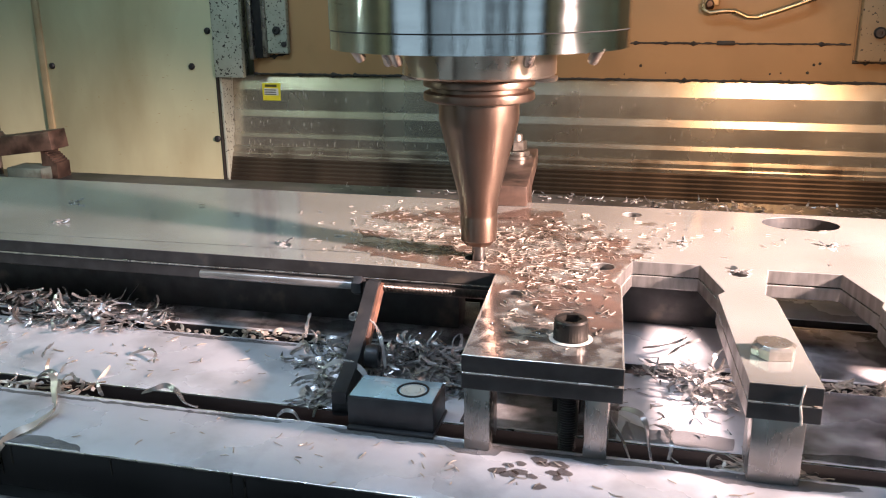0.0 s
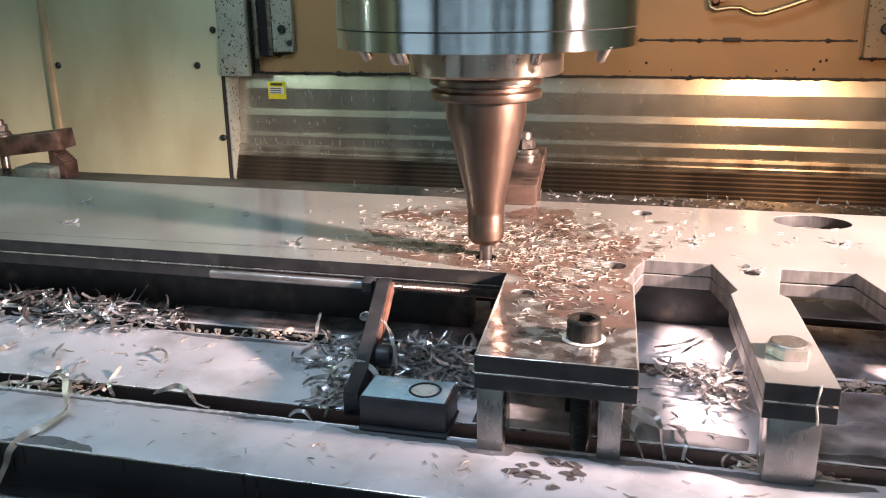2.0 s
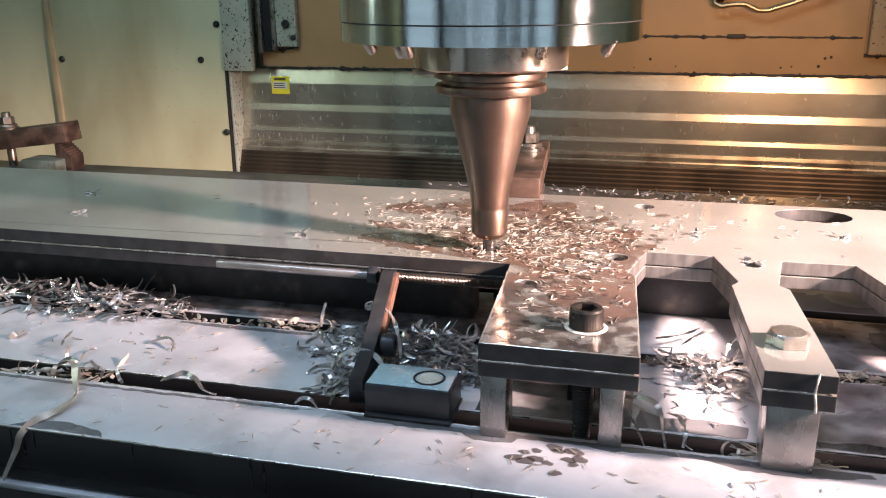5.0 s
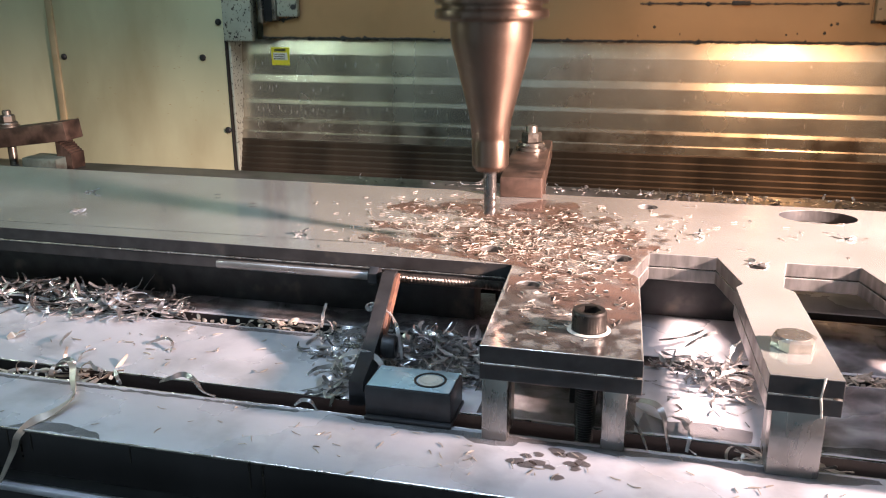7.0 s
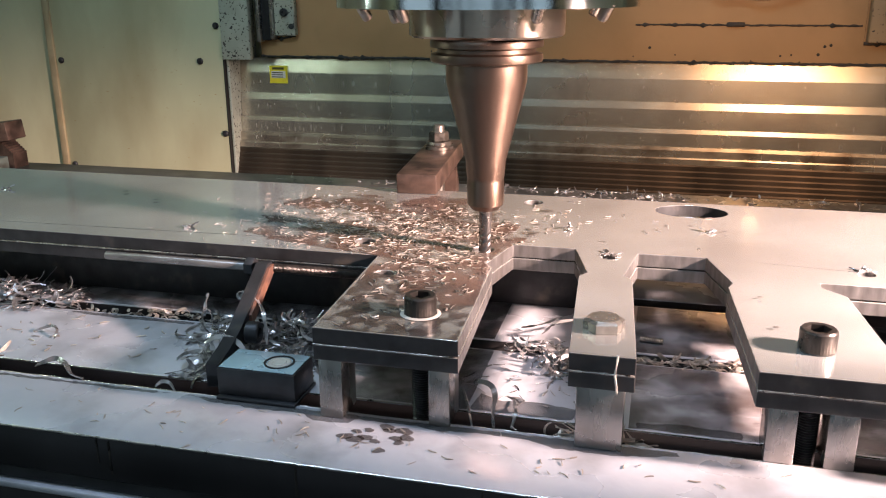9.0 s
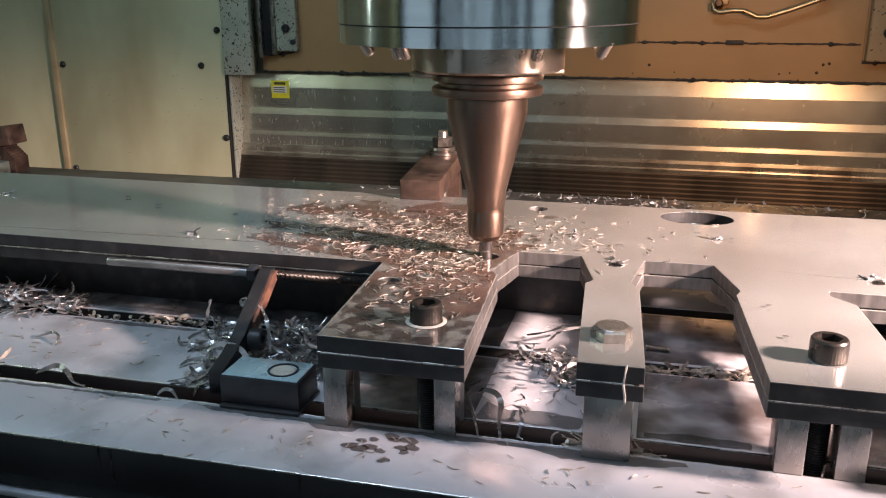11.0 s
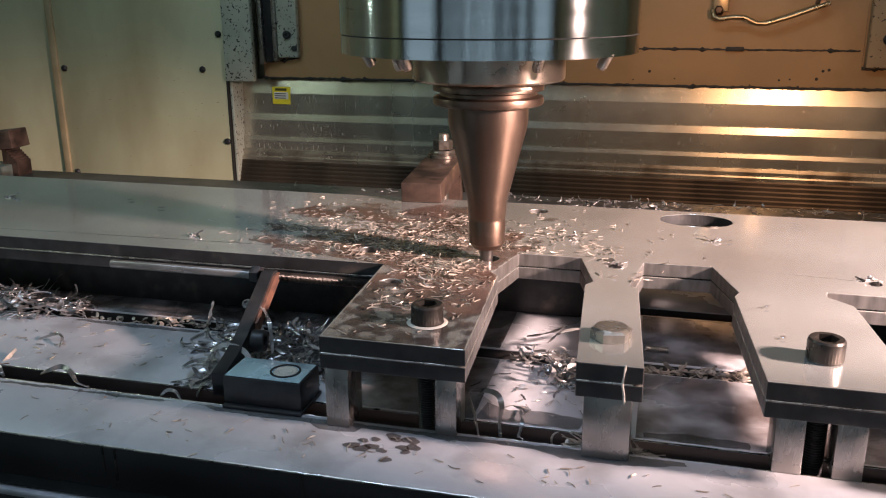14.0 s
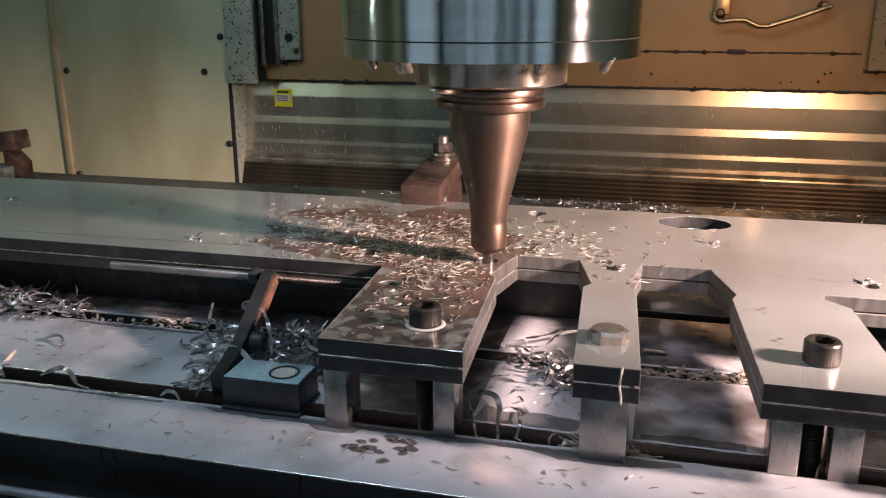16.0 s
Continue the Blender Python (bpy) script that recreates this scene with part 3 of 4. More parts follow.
plate("steel_plate", SEAM + 0.0006, TOP, "upper ground steel plate with fingers and milled holes")
seam = bead([(-1.2, -0.0452, SEAM), (0.0235, -0.0452, SEAM)], 0.0008, 0.0001, 11, False)
for a, b, y in ((0.034, 0.144, -0.2245), (0.2222, 0.267, -0.2257), (0.345, 0.437, -0.2275)):
    rod = bead([(a, y, SEAM), (b, y, SEAM)], 0.0007, 0.0001, 12, False)
    mesh = bpy.data.meshes.new("t")
    rod.to_mesh(mesh)
    seam.from_mesh(mesh)
    bpy.data.meshes.remove(mesh)
solid("seam_gap", seam, ZINC, (0, 0, 0), "bright wet line along the joint of the plates", "coolant line", kind="stuff", on=TABLE_THINGS)


# rails that carry the plates further back
for x0, x1, y0 in ((-1.28, -0.02, 0.004), (-0.01, 0.235, 0.058), (0.405, 0.90, 0.075)):
    rail = thing("support_rail", ((x0 + x1) / 2, y0, 0), "dark steel rail with a shim under the stacked plates", "support rail", "plate rails", on=TABLE_THINGS)
    part("rail_bar", box(-(x1 - x0) / 2, (x1 - x0) / 2, 0, 0.03, 0, 0.0440, 0.001), SCALE, rail)
    part("shim", box(-(x1 - x0) / 2 + 0.004, (x1 - x0) / 2 - 0.004, 0.001, 0.029, 0.0441, LOW - 0.0003, 0.0005), BLACK, rail)


# posts and studs under the fingers
def support_post(x0, x1, y0, depth):
    bm = box(-(x1 - x0) / 2, (x1 - x0) / 2, 0, depth, 0, LOW - 0.0002, 0.0012)
    return solid("support_block", bm, GROUND_STEEL, ((x0 + x1) / 2, y0, 0), "ground steel parallel block standing on the table", "support block", "plate supports", on=TABLE_THINGS)


support_post(0.0336, 0.0526, -0.2175, 0.030)
support_post(0.1181, 0.1346, -0.2115, 0.030)
support_post(0.2273, 0.2606, -0.2170, 0.034)
support_post(0.3560, 0.3755, -0.2065, 0.030)
support_post(0.3945, 0.4141, -0.2065, 0.030)
support_post(0.530, 0.552, -0.2065, 0.030)


def cap_screw(x, y, group="socket head screws"):
    ob = thing("socket_head_screw", (x, y, TOP), "black oxide socket head cap screw holding a plate finger", "screw", group, on=TABLE_THINGS)
    bm = bmesh.new()
    rings, n = [], 72
    for r, z, ridge in ((0.0118, 0.0003, 0), (0.0124, 0.0012, 1), (0.0124, 0.0132, 1), (0.0122, 0.0145, 0), (0.0112, 0.0158, 0), (0.0084, 0.0160, 0)):
        rings.append([bm.verts.new((r * (1 - 0.022 * (k % 2) * ridge) * math.cos(2 * math.pi * k / n), r * (1 - 0.022 * (k % 2) * ridge) * math.sin(2 * math.pi * k / n), z)) for k in range(n)])
    for r, z in ((0.0, 0.0157), (0.0, 0.0065)):
        ring = []
        for k in range(n):
            a = 2 * math.pi * k / n
            q = 0.0070 / math.cos((a % (math.pi / 3)) - math.pi / 6)
            ring.append(bm.verts.new((q * math.cos(a), q * math.sin(a), z)))
        rings.append(ring)
    for a, b in zip(rings, rings[1:]):
        for k in range(n):
            bm.faces.new((a[k], a[(k + 1) % n], b[(k + 1) % n], b[k]))
    bm.faces.new(rings[-1]), bm.faces.new(rings[0][::-1])
    part("screw_head", bm, BOLT, ob, "knurled head with a hex socket", 25)
    part("threaded_shank", thread(0.008, 0.002, -TOP - 0.012, -0.0001, 20), BLACK, ob, "black threaded shank")
    return ob


cap_screw(0.1040, -0.1790)
cap_screw(0.3860, -0.1810)
hexbolt = thing("hex_bolt", (0.2420, -0.1755, TOP), "bright steel hex head bolt on a plate finger", "bolt", on=TABLE_THINGS)
part("bolt_head", lathe([(0, 0.0002), (0.0150, 0.0002), (0.0154, 0.001), (0.0154, 0.0068), (0.0130, 0.0082), (0, 0.0083)], 6, pose(0, 0, 0, 0, 0, 12)), ZINC, hexbolt, "", 30)
part("bolt_face", lathe([(0, 0.0083), (0.0120, 0.0083), (0.0113, 0.0088), (0, 0.0089)], 32), ZINC, hexbolt)

# stop block with arm and jack rod
block = thing("stop_block", (-0.0245, -0.207, 0), "black steel stop block, a cool reflection put into its top's colour", "stop block", on=TABLE_THINGS)
part("base_plate", box(-0.034, 0.034, -0.004, 0.040, 0.0, 0.003, 0.001), BLACK, block)
part("body", box(-0.034, 0.033, 0, 0.038, 0.0031, 0.0262, 0.0012), BLACK, block)
# pale blue slab on the black body carries the cool reflection
part("top_face", box(-0.0325, 0.0315, 0.0012, 0.0365, 0.0264, 0.0272, 0.0004), BLUE_TOP, block, "blue-grey top face, cool light's reflection put into its colour")
part("ring_mark", lathe([(0.0108, 0.0274), (0.0125, 0.0274), (0.0125, 0.0280), (0.0108, 0.0280), (0.0108, 0.0274)], 40, pose(0.0125, 0.0185, 0)), BLACK, block, "dark ring round a dimple")
part("dimple", lathe([(0, 0.0274), (0.0098, 0.0274), (0.0092, 0.0278), (0.0072, 0.0279), (0.0066, 0.0276), (0.0058, 0.0276), (0.0054, 0.0280), (0, 0.0281)], 32, pose(0.0125, 0.0185, 0)), COOLANT, block, "pale wet dimple")

arm = thing("clamp_arm", (-0.0650, -0.178, 0), "black clamp arm with a rusty face leaning up to the rod", "clamp arm", on=TABLE_THINGS)
arm.rotation_euler = (0, 0, radians(5.5))
lean = Matrix(((0, 0, 1, 0), (1, 0, 0, 0), (0, 1, 0, 0), (0, 0, 0, 1)))
part("arm_bar", prism([(-0.012, 0.0), (0.022, 0.0), (0.060, 0.022), (0.122, 0.056), (0.124, 0.066), (0.112, 0.067), (0.040, 0.032), (0.012, 0.024), (-0.012, 0.020)], Matrix.Translation((-0.0135, 0, 0)) @ lean, 0.0115), BLACK, arm)
part("rusty_face", prism([(0.058, 0.025), (0.121, 0.057), (0.1225, 0.064), (0.110, 0.064), (0.058, 0.037)], Matrix.Translation((-0.0018, 0, 0)) @ lean, 0.0026), COPPER, arm, "reddish rusty side face")
part("knob", lathe([(0, 0), (0.0090, 0), (0.0098, 0.001), (0.0098, 0.010), (0.0088, 0.0115), (0.0045, 0.0115), (0.0045, 0.007), (0, 0.007)], 28, along_x(0.001, 0.045, 0.026)), BLACK, arm)
part("foot", box(-0.014, 0.004, -0.012, 0.030, 0.0, 0.012, 0.002), BLACK, arm)
rod = thing("jack_rod", (-0.26, -0.056, 0.0595), "grey steel rod with a threaded end along the plate edge", "rod", on=TABLE_THINGS)
part("plain_rod", lathe([(0, 0), (0.0036, 0), (0.0042, 0.0008), (0.0042, 0.161), (0.0036, 0.162), (0, 0.162)], 20), CUT, rod).matrix_basis = along_x()
part("threaded_rod", thread(0.0044, 0.0013, 0, 0.115, 20), BOLT, rod).matrix_basis = along_x(0.165, 0, 0)
part("nut", lathe([(0, 0), (0.0085, 0), (0.009, 0.001), (0.009, 0.008), (0.0085, 0.009), (0, 0.009)], 6, along_x(0.155, 0, 0)), BLACK, rod, "", 30)


# black block added to darken the gap behind the screw shank
solid("riser_block", box(-0.011, 0.011, 0, 0.02, 0, 0.044, 0.0015), BLACK, (0.100, -0.148, 0), "black block added under a plate finger to darken the gap", "block", on=TABLE_THINGS)
stud = thing("loose_stud", (0.267, -0.0135, 0.0032), "short threaded stud lying on the table under the plate", "stud", on=TABLE_THINGS)
part("threaded_rod", thread(0.0030, 0.0016, 0, 0.022, 18), CUT, stud).matrix_basis = pose(0, 0, 0, 0, 90, -4)


# strap clamps behind the plate
def strap_clamp(loc, turn, length, tilt, label, thick=0.0245, half=0.0235, reach=0.108):
    ob = thing("strap_clamp", loc, label, "clamp", "strap clamps", on=TABLE_THINGS)
    ob.rotation_euler = (0, 0, radians(turn))
    bar = box(-half, half, 0, length, 0, thick, 0.002)
    bmesh.ops.transform(bar, matrix=pose(0, 0, 0, tilt, 0, 0), verts=bar.verts)
    part("clamp_bar", bar, RUST, ob, "rusty brown steel bar")
    up = reach * math.sin(radians(tilt)) + thick
    part("washer", lathe([(0.008, 0), (0.020, 0), (0.020, 0.004), (0.008, 0.004), (0.008, 0)], 36, pose(0, reach, up)), GREASY, ob)
    part("washer", lathe([(0.008, 0), (0.017, 0), (0.0175, 0.003), (0.016, 0.006), (0.008, 0.006), (0.008, 0)], 36, pose(0, reach, up + 0.0041)), GREASY, ob)
    part("nut", lathe([(0, 0), (0.0125, 0), (0.0135, 0.001), (0.0135, 0.011), (0.0120, 0.013), (0, 0.013)], 6, pose(0, reach, up + 0.0105, 0, 0, 15)), GREASY, ob, "", 30)
    part("stud", lathe([(0, -0.10), (0.0078, -0.10), (0.0078, 0.030), (0.0066, 0.032), (0, 0.032)], 20, pose(0, reach, up)), GREASY, ob)
    h = loc[2] + length * math.sin(radians(tilt)) - 0.001
    stepped = [(0.0, -loc[2]), (0.030, -loc[2])] + [q for i in range(6) for q in ((0.030 - 0.004 * i, -loc[2] + h * (0.55 + 0.075 * i)), (0.026 - 0.004 * i, -loc[2] + h * (0.55 + 0.075 * i)))] + [(0.0, -loc[2] + h)]
    m = Matrix.Translation((-0.018, length - 0.032, 0)) @ Matrix(((0, 0, 1, 0), (1, 0, 0, 0), (0, 1, 0, 0), (0, 0, 0, 1)))
    part("step_block", prism(stepped, m, 0.036), RUST, ob, "toothed step block")
    return ob


strap_clamp((-0.0085, 0.2010, TOP), 4.6, 0.225, 1.2, "rusty strap clamp holding the plate's back edge", 0.0245, 0.0248, 0.158)
strap_clamp((-1.130, 0.560, 0.020), -90, 0.250, 7.5, "brown strap clamp on a toothed block on the table", 0.034)
solid("riser_block", box(-0.036, 0.036, -0.02, 0.03, 0, 0.0225, 0.002), GREEN_IRON, (-0.93, 0.535, 0), "grey-green riser block beside a clamp", "block", on=TABLE_THINGS)


# ---- coolant films ----
def blot(x, y, r, z, rnd, n=22, squash=0.75):
    bm = bmesh.new()
    p2, p3, p5 = (rnd.uniform(0, 6.3) for _ in range(3))
    k = [1 + 0.13 * math.sin(12.566 * i / n + p2) + 0.09 * math.sin(18.85 * i / n + p3) + 0.05 * math.sin(31.4 * i / n + p5) for i in range(n)]
    a0 = rnd.uniform(0, 6)
    outer = [bm.verts.new((x + r * q * math.cos(a0 + 2 * math.pi * i / n), y + r * q * squash * math.sin(a0 + 2 * math.pi * i / n), z)) for i, q in enumerate(k)]
    inner = [bm.verts.new((x + 0.8 * (v.co.x - x), y + 0.8 * (v.co.y - y), z + 0.0004)) for v in outer]
    bm.faces.new(inner)
    for i in range(n):
        j = (i + 1) % n
        bm.faces.new((outer[i], outer[j], inner[j], inner[i]))
    return bm


def blots(name, spots, z, mat, label, seed):
    rnd = random.Random(seed)
    bm = bmesh.new()
    for i, (x, y, r) in enumerate(spots):
        mesh = bpy.data.meshes.new("t")
        blot(x, y, r, z + 0.00001 * i, rnd).to_mesh(mesh)
        bm.from_mesh(mesh)
        bpy.data.meshes.remove(mesh)
    return solid(name, bm, mat, (0, 0, 0), label, "coolant", kind="stuff", on=TABLE_THINGS)


blots("coolant_drops", [(0.0627, -0.2415, 0.0060), (0.0715, -0.2440, 0.0065), (0.0780, -0.2400, 0.0055), (0.0889, -0.2220, 0.0060), (0.0925, -0.2265, 0.0045), (0.1078, -0.2342, 0.0058), (0.1005, -0.2365, 0.005),
                        (0.0933, -0.2556, 0.0046), (0.0772, -0.2293, 0.0040), (0.0865, -0.2440, 0.0042), (0.1030, -0.2250, 0.0068), (0.0690, -0.2330, 0.0040), (0.1040, -0.2420, 0.0040)],
      0.0003, OIL, "dark coolant drops on the pale table", 3)


def on_plate(x, y):
    if not (-0.044 < y < 0.22 or (0.036 < x < 0.132 and -0.22 < y < -0.04)):
        return False
    if 0.122 < x < 0.225 and y < 0.022 and not (y < -0.05 and x < 0.132):
        return False
    return all(math.hypot(x - hx, y - hy) > r + 0.002 for hx, hy, r in HOLES)


def on_metal(spots):
    """Only the drops that lie whole on the plate, clear of its pockets and holes."""
    return [s for s in spots if on_plate(s[0] - 1.3 * s[2], s[1] - 1.3 * s[2]) and on_plate(s[0] + 1.3 * s[2], s[1] + 1.3 * s[2]) and on_plate(*s[:2])]


rnd = random.Random(8)
blots("coolant_drops", on_metal([(0.030 + 0.125 * rnd.random(), -0.19 + 0.30 * rnd.random() ** 0.8, rnd.choice((0.0022, 0.003, 0.004, 0.0055))) for _ in range(95)]
      + [(-0.10 + 0.22 * rnd.random(), 0.02 + 0.13 * rnd.random(), rnd.choice((0.003, 0.004, 0.006))) for _ in range(60)])
      + [(0.1567, 0.150, 0.007), (0.155, 0.0582, 0.006), (0.358, -0.086, 0.0022), (0.363, -0.150, 0.0024), (0.342, 0.105, 0.002), (-0.30, 0.10, 0.004), (-0.36, 0.13, 0.004)],
      TOP + 0.0005, OIL, "dark coolant drops on the steel plate", 4)
FILM = material("thin_brown_coolant_film", (0.135, 0.084, 0.067), 0.12, 0.0, 0.2, 30, 0.1, 60, coat=0.6)
FILM.node_tree.nodes["Principled BSDF"].inputs["Alpha"].default_value = 0.42
film_nodes, film_links = FILM.node_tree.nodes, FILM.node_tree.links
film_noise, film_range = film_nodes.new("ShaderNodeTexNoise"), film_nodes.new("ShaderNodeMapRange")
film_noise.inputs["Scale"].default_value, film_noise.inputs["Detail"].default_value = 28.0, 5.0
for slot, value in zip((1, 2, 3, 4), (0.38, 0.60, 0.03, 0.62)):
    film_range.inputs[slot].default_value = value
film_links.new(film_nodes["Texture Coordinate"].outputs["Object"], film_noise.inputs["Vector"])
film_links.new(film_noise.outputs["Fac"], film_range.inputs[0])
film_links.new(film_range.outputs[0], film_nodes["Principled BSDF"].inputs["Alpha"])
rnd = random.Random(17)
edge_pts = [(0.0262, -0.0465), (0.0300, -0.1000), (0.050, -0.125), (0.068, -0.112), (0.085, -0.150), (0.100, -0.130), (0.118, -0.165), (0.139, -0.150), (0.1339, -0.055), (0.1270, -0.045), (0.1402, 0.017), (0.150, 0.035), (0.132, 0.060), (0.140, 0.085), (0.105, 0.092),
            (0.098, 0.140), (0.075, 0.112), (0.060, 0.188), (0.020, 0.196), (-0.020, 0.160), (-0.060, 0.186), (-0.110, 0.168), (-0.150, 0.135), (-0.140, 0.112), (-0.100, 0.100),
            (-0.085, 0.120), (-0.030, 0.100), (-0.020, 0.072), (-0.070, 0.060), (-0.145, 0.072), (-0.130, 0.042), (-0.080, 0.047), (-0.060, 0.032), (-0.128, 0.028), (-0.140, 0.002),
            (-0.085, -0.020), (-0.030, -0.034), (0.010, -0.042)]
ragged = []
for (x0, y0), (x1, y1) in zip(edge_pts, edge_pts[1:] + edge_pts[:1]):
    n = max(2, int(math.hypot(x1 - x0, y1 - y0) / 0.006))
    wild = 0.0050 if max(y0, y1) > 0.0 or (max(y0, y1) < -0.1 and 0.03 < min(x0, x1) and max(x0, x1) < 0.13) else 0.0003
    ragged += [(x0 + (x1 - x0) * i / n + rnd.uniform(-wild, wild), y0 + (y1 - y0) * i / n + rnd.uniform(-wild, wild)) for i in range(n)]
film = loft(ragged, TOP + 0.00015, TOP + 0.0003, [round_loop(x, y, r + 0.0015, None, 28) for x, y, r in HOLES[:3]])
solid("coolant_film", film, FILM, (0, 0, 0), "thin brown coolant film on the steel plate", "coolant", kind="stuff", on=TABLE_THINGS)
WET = material("dark_wet_film", (0.050, 0.046, 0.046), 0.08, 0.0, 0.3, 40, 0.1, 60, coat=0.5)
WET.node_tree.nodes["Principled BSDF"].inputs["Alpha"].default_value = 0.30


MOTTLE = material("mottled_coolant_on_steel", (0.075, 0.060, 0.054), 0.10, 0.0, 0.3, 40, 0.25, 70, coat=0.5)
mottle_nodes, mottle_links = MOTTLE.node_tree.nodes, MOTTLE.node_tree.links
mottle_noise, mottle_range = mottle_nodes.new("ShaderNodeTexNoise"), mottle_nodes.new("ShaderNodeMapRange")
mottle_noise.inputs["Scale"].default_value, mottle_noise.inputs["Detail"].default_value = 62.0, 4.0
for slot, value in zip((1, 2, 3, 4), (0.44, 0.58, 0.06, 0.72)):
    mottle_range.inputs[slot].default_value = value
mottle_links.new(mottle_nodes["Texture Coordinate"].outputs["Object"], mottle_noise.inputs["Vector"])
mottle_links.new(mottle_noise.outputs["Fac"], mottle_range.inputs[0])
mottle_links.new(mottle_range.outputs[0], mottle_nodes["Principled BSDF"].inputs["Alpha"])


def wet_patch(points, seed, wild=0.0010, base=0.0, label="dark wet coolant patch on the pale table", mat=None):
    rnd = random.Random(seed)
    loop = []
    for (x0, y0), (x1, y1) in zip(points, points[1:] + points[:1]):
        n = max(2, int(math.hypot(x1 - x0, y1 - y0) / 0.005))
        loop += [(x0 + (x1 - x0) * i / n + rnd.uniform(-wild, wild), y0 + (y1 - y0) * i / n + rnd.uniform(-wild, wild)) for i in range(n)]
    solid("wet_patch", loft(loop, base + 0.0001, base + 0.00025), mat or WET, (0, 0, 0), label, "coolant", kind="stuff", on=TABLE_THINGS)


wet_patch([(0.0345, -0.2222), (0.0900, -0.2226), (0.1425, -0.2222), (0.1378, -0.110), (0.122, -0.095), (0.100, -0.102), (0.085, -0.090), (0.060, -0.100), (0.0300, -0.092)], 9, 0.0004, TOP, "mottled wet coolant on a plate finger", MOTTLE)
wet_patch([(0.018, -0.2100), (0.30, -0.2085), (0.30, -0.2140), (0.255, -0.2230), (0.215, -0.2225), (0.19, -0.2150), (0.145, -0.2150), (0.125, -0.2190), (0.110, -0.2145), (0.060, -0.2155), (0.058, -0.2235), (0.030, -0.2245), (0.018, -0.2160)], 1)
wet_patch([(0.142, -0.1790), (0.222, -0.1790), (0.224, -0.1620), (0.195, -0.1560), (0.165, -0.1600), (0.145, -0.1500)], 2)
wet_patch([(-0.085, -0.2095), (0.018, -0.2095), (0.020, -0.2165), (-0.02, -0.2180), (-0.062, -0.2150)], 3)
wet_patch([(-0.30, -0.0660), (-0.16, -0.0665), (-0.16, -0.0720), (-0.23, -0.0740), (-0.30, -0.0700)], 4)
wet_patch([(0.27, -0.1790), (0.345, -0.1790), (0.345, -0.1700), (0.30, -0.1660), (0.27, -0.1720)], 5)
wet_patch([(-0.42, -0.2095), (-0.10, -0.2090), (-0.12, -0.2130), (-0.25, -0.2125), (-0.40, -0.2140)], 6, 0.0012)
wet_patch([(-0.315, -0.2840), (-0.285, -0.2835), (-0.235, -0.2840), (-0.245, -0.2760), (-0.275, -0.2700), (-0.300, -0.2725)], 16)
# dirty coolant, with the shade under the plates put into its colour
LANE = material("coolant_and_shade_on_iron", (0.085, 0.062, 0.054), 0.14, 0.0, 0.3, 25, 0.15, 50, coat=0.4)
lane_nodes, lane_links = LANE.node_tree.nodes, LANE.node_tree.links
lane_noise, lane_range = lane_nodes.new("ShaderNodeTexNoise"), lane_nodes.new("ShaderNodeMapRange")
lane_noise.inputs["Scale"].default_value, lane_noise.inputs["Detail"].default_value = 22.0, 7.0
for slot, value in zip((1, 2, 3, 4), (0.36, 0.64, 0.05, 0.50)):
    lane_range.inputs[slot].default_value = value
lane_links.new(lane_nodes["Texture Coordinate"].outputs["Object"], lane_noise.inputs["Vector"])
lane_links.new(lane_noise.outputs["Fac"], lane_range.inputs[0])
lane_links.new(lane_range.outputs[0], lane_nodes["Principled BSDF"].inputs["Alpha"])
# films darken the shaded table; the gap at x 0.135 to 0.262 stays lit
for k, (x0, x1, y0, y1) in enumerate(((-1.2, 0.135, -0.0385, 0.079), (0.262, 0.95, -0.0385, 0.079), (0.264, 0.95, -0.1805, -0.0640), (0.022, 0.140, -0.1805, -0.0640))):
    rnd = random.Random(70 + k)
    pool = [(x0 + (x1 - x0) * i / 60, y0 + rnd.uniform(0, 0.001)) for i in range(61)] + [(x1 - (x1 - x0) * i / 60, y1 - rnd.uniform(0, 0.001)) for i in range(61)]
    solid("coolant_film", loft(pool, 0.00005, 0.00009), LANE, (0, 0, 0), "brown coolant film between slots, the plates' shade put into its colour", "coolant", kind="stuff", on=TABLE_THINGS)
drip = tube([(0.2550, -0.2252, 0.0775), (0.2548, -0.2262, 0.0745), (0.2535, -0.2264, 0.0640), (0.2550, -0.2264, 0.0540), (0.2552, -0.2262, 0.0500)], 0.0009, 8)
solid("coolant_drip", drip, COOLANT, (0, 0, 0), "pale coolant drip down a plate finger's end", "coolant", kind="stuff", on=TABLE_THINGS)
# glint of the oil round the screw, drawn as a pale ring
solid("glint_ring", lathe([(0.0126, TOP + 0.0004), (0.0158, TOP + 0.0004), (0.0152, TOP + 0.0008), (0.0129, TOP + 0.0012)], 40, pose(0.104, -0.1790, 0)), COOLANT, (0, 0, 0), "pale ring round a screw head, the oil's glint put into its colour", "coolant", kind="stuff", on=TABLE_THINGS)


# ---- chips ----
def chips(name, mat, label, rows):
    ob = new(name, strips(name, rows, mat))
    TABLE_THINGS.append(ob)
    return tagged(ob, label, "metal chips", kind="stuff")


random.seed(21)


def heap(n, cx, cy, rx, ry, height, size, base=0.0, ring=0.9):
    rows = []
    for _ in range(n):
        a, r = random.uniform(0, 6.283), random.random() ** 0.6
        x, y = cx + rx * r * math.cos(a), cy + ry * r * math.sin(a)
        z = base + 0.001 + height * (1 - r) ** 0.8 * random.random()
        rows.append(((x, y, z), random.uniform(0, 6.283), random.uniform(*size), random.uniform(0.0016, 0.0046), random.uniform(-3.4, 3.4), random.uniform(-0.2, 0.35), 0.0005, 7))
    return rows


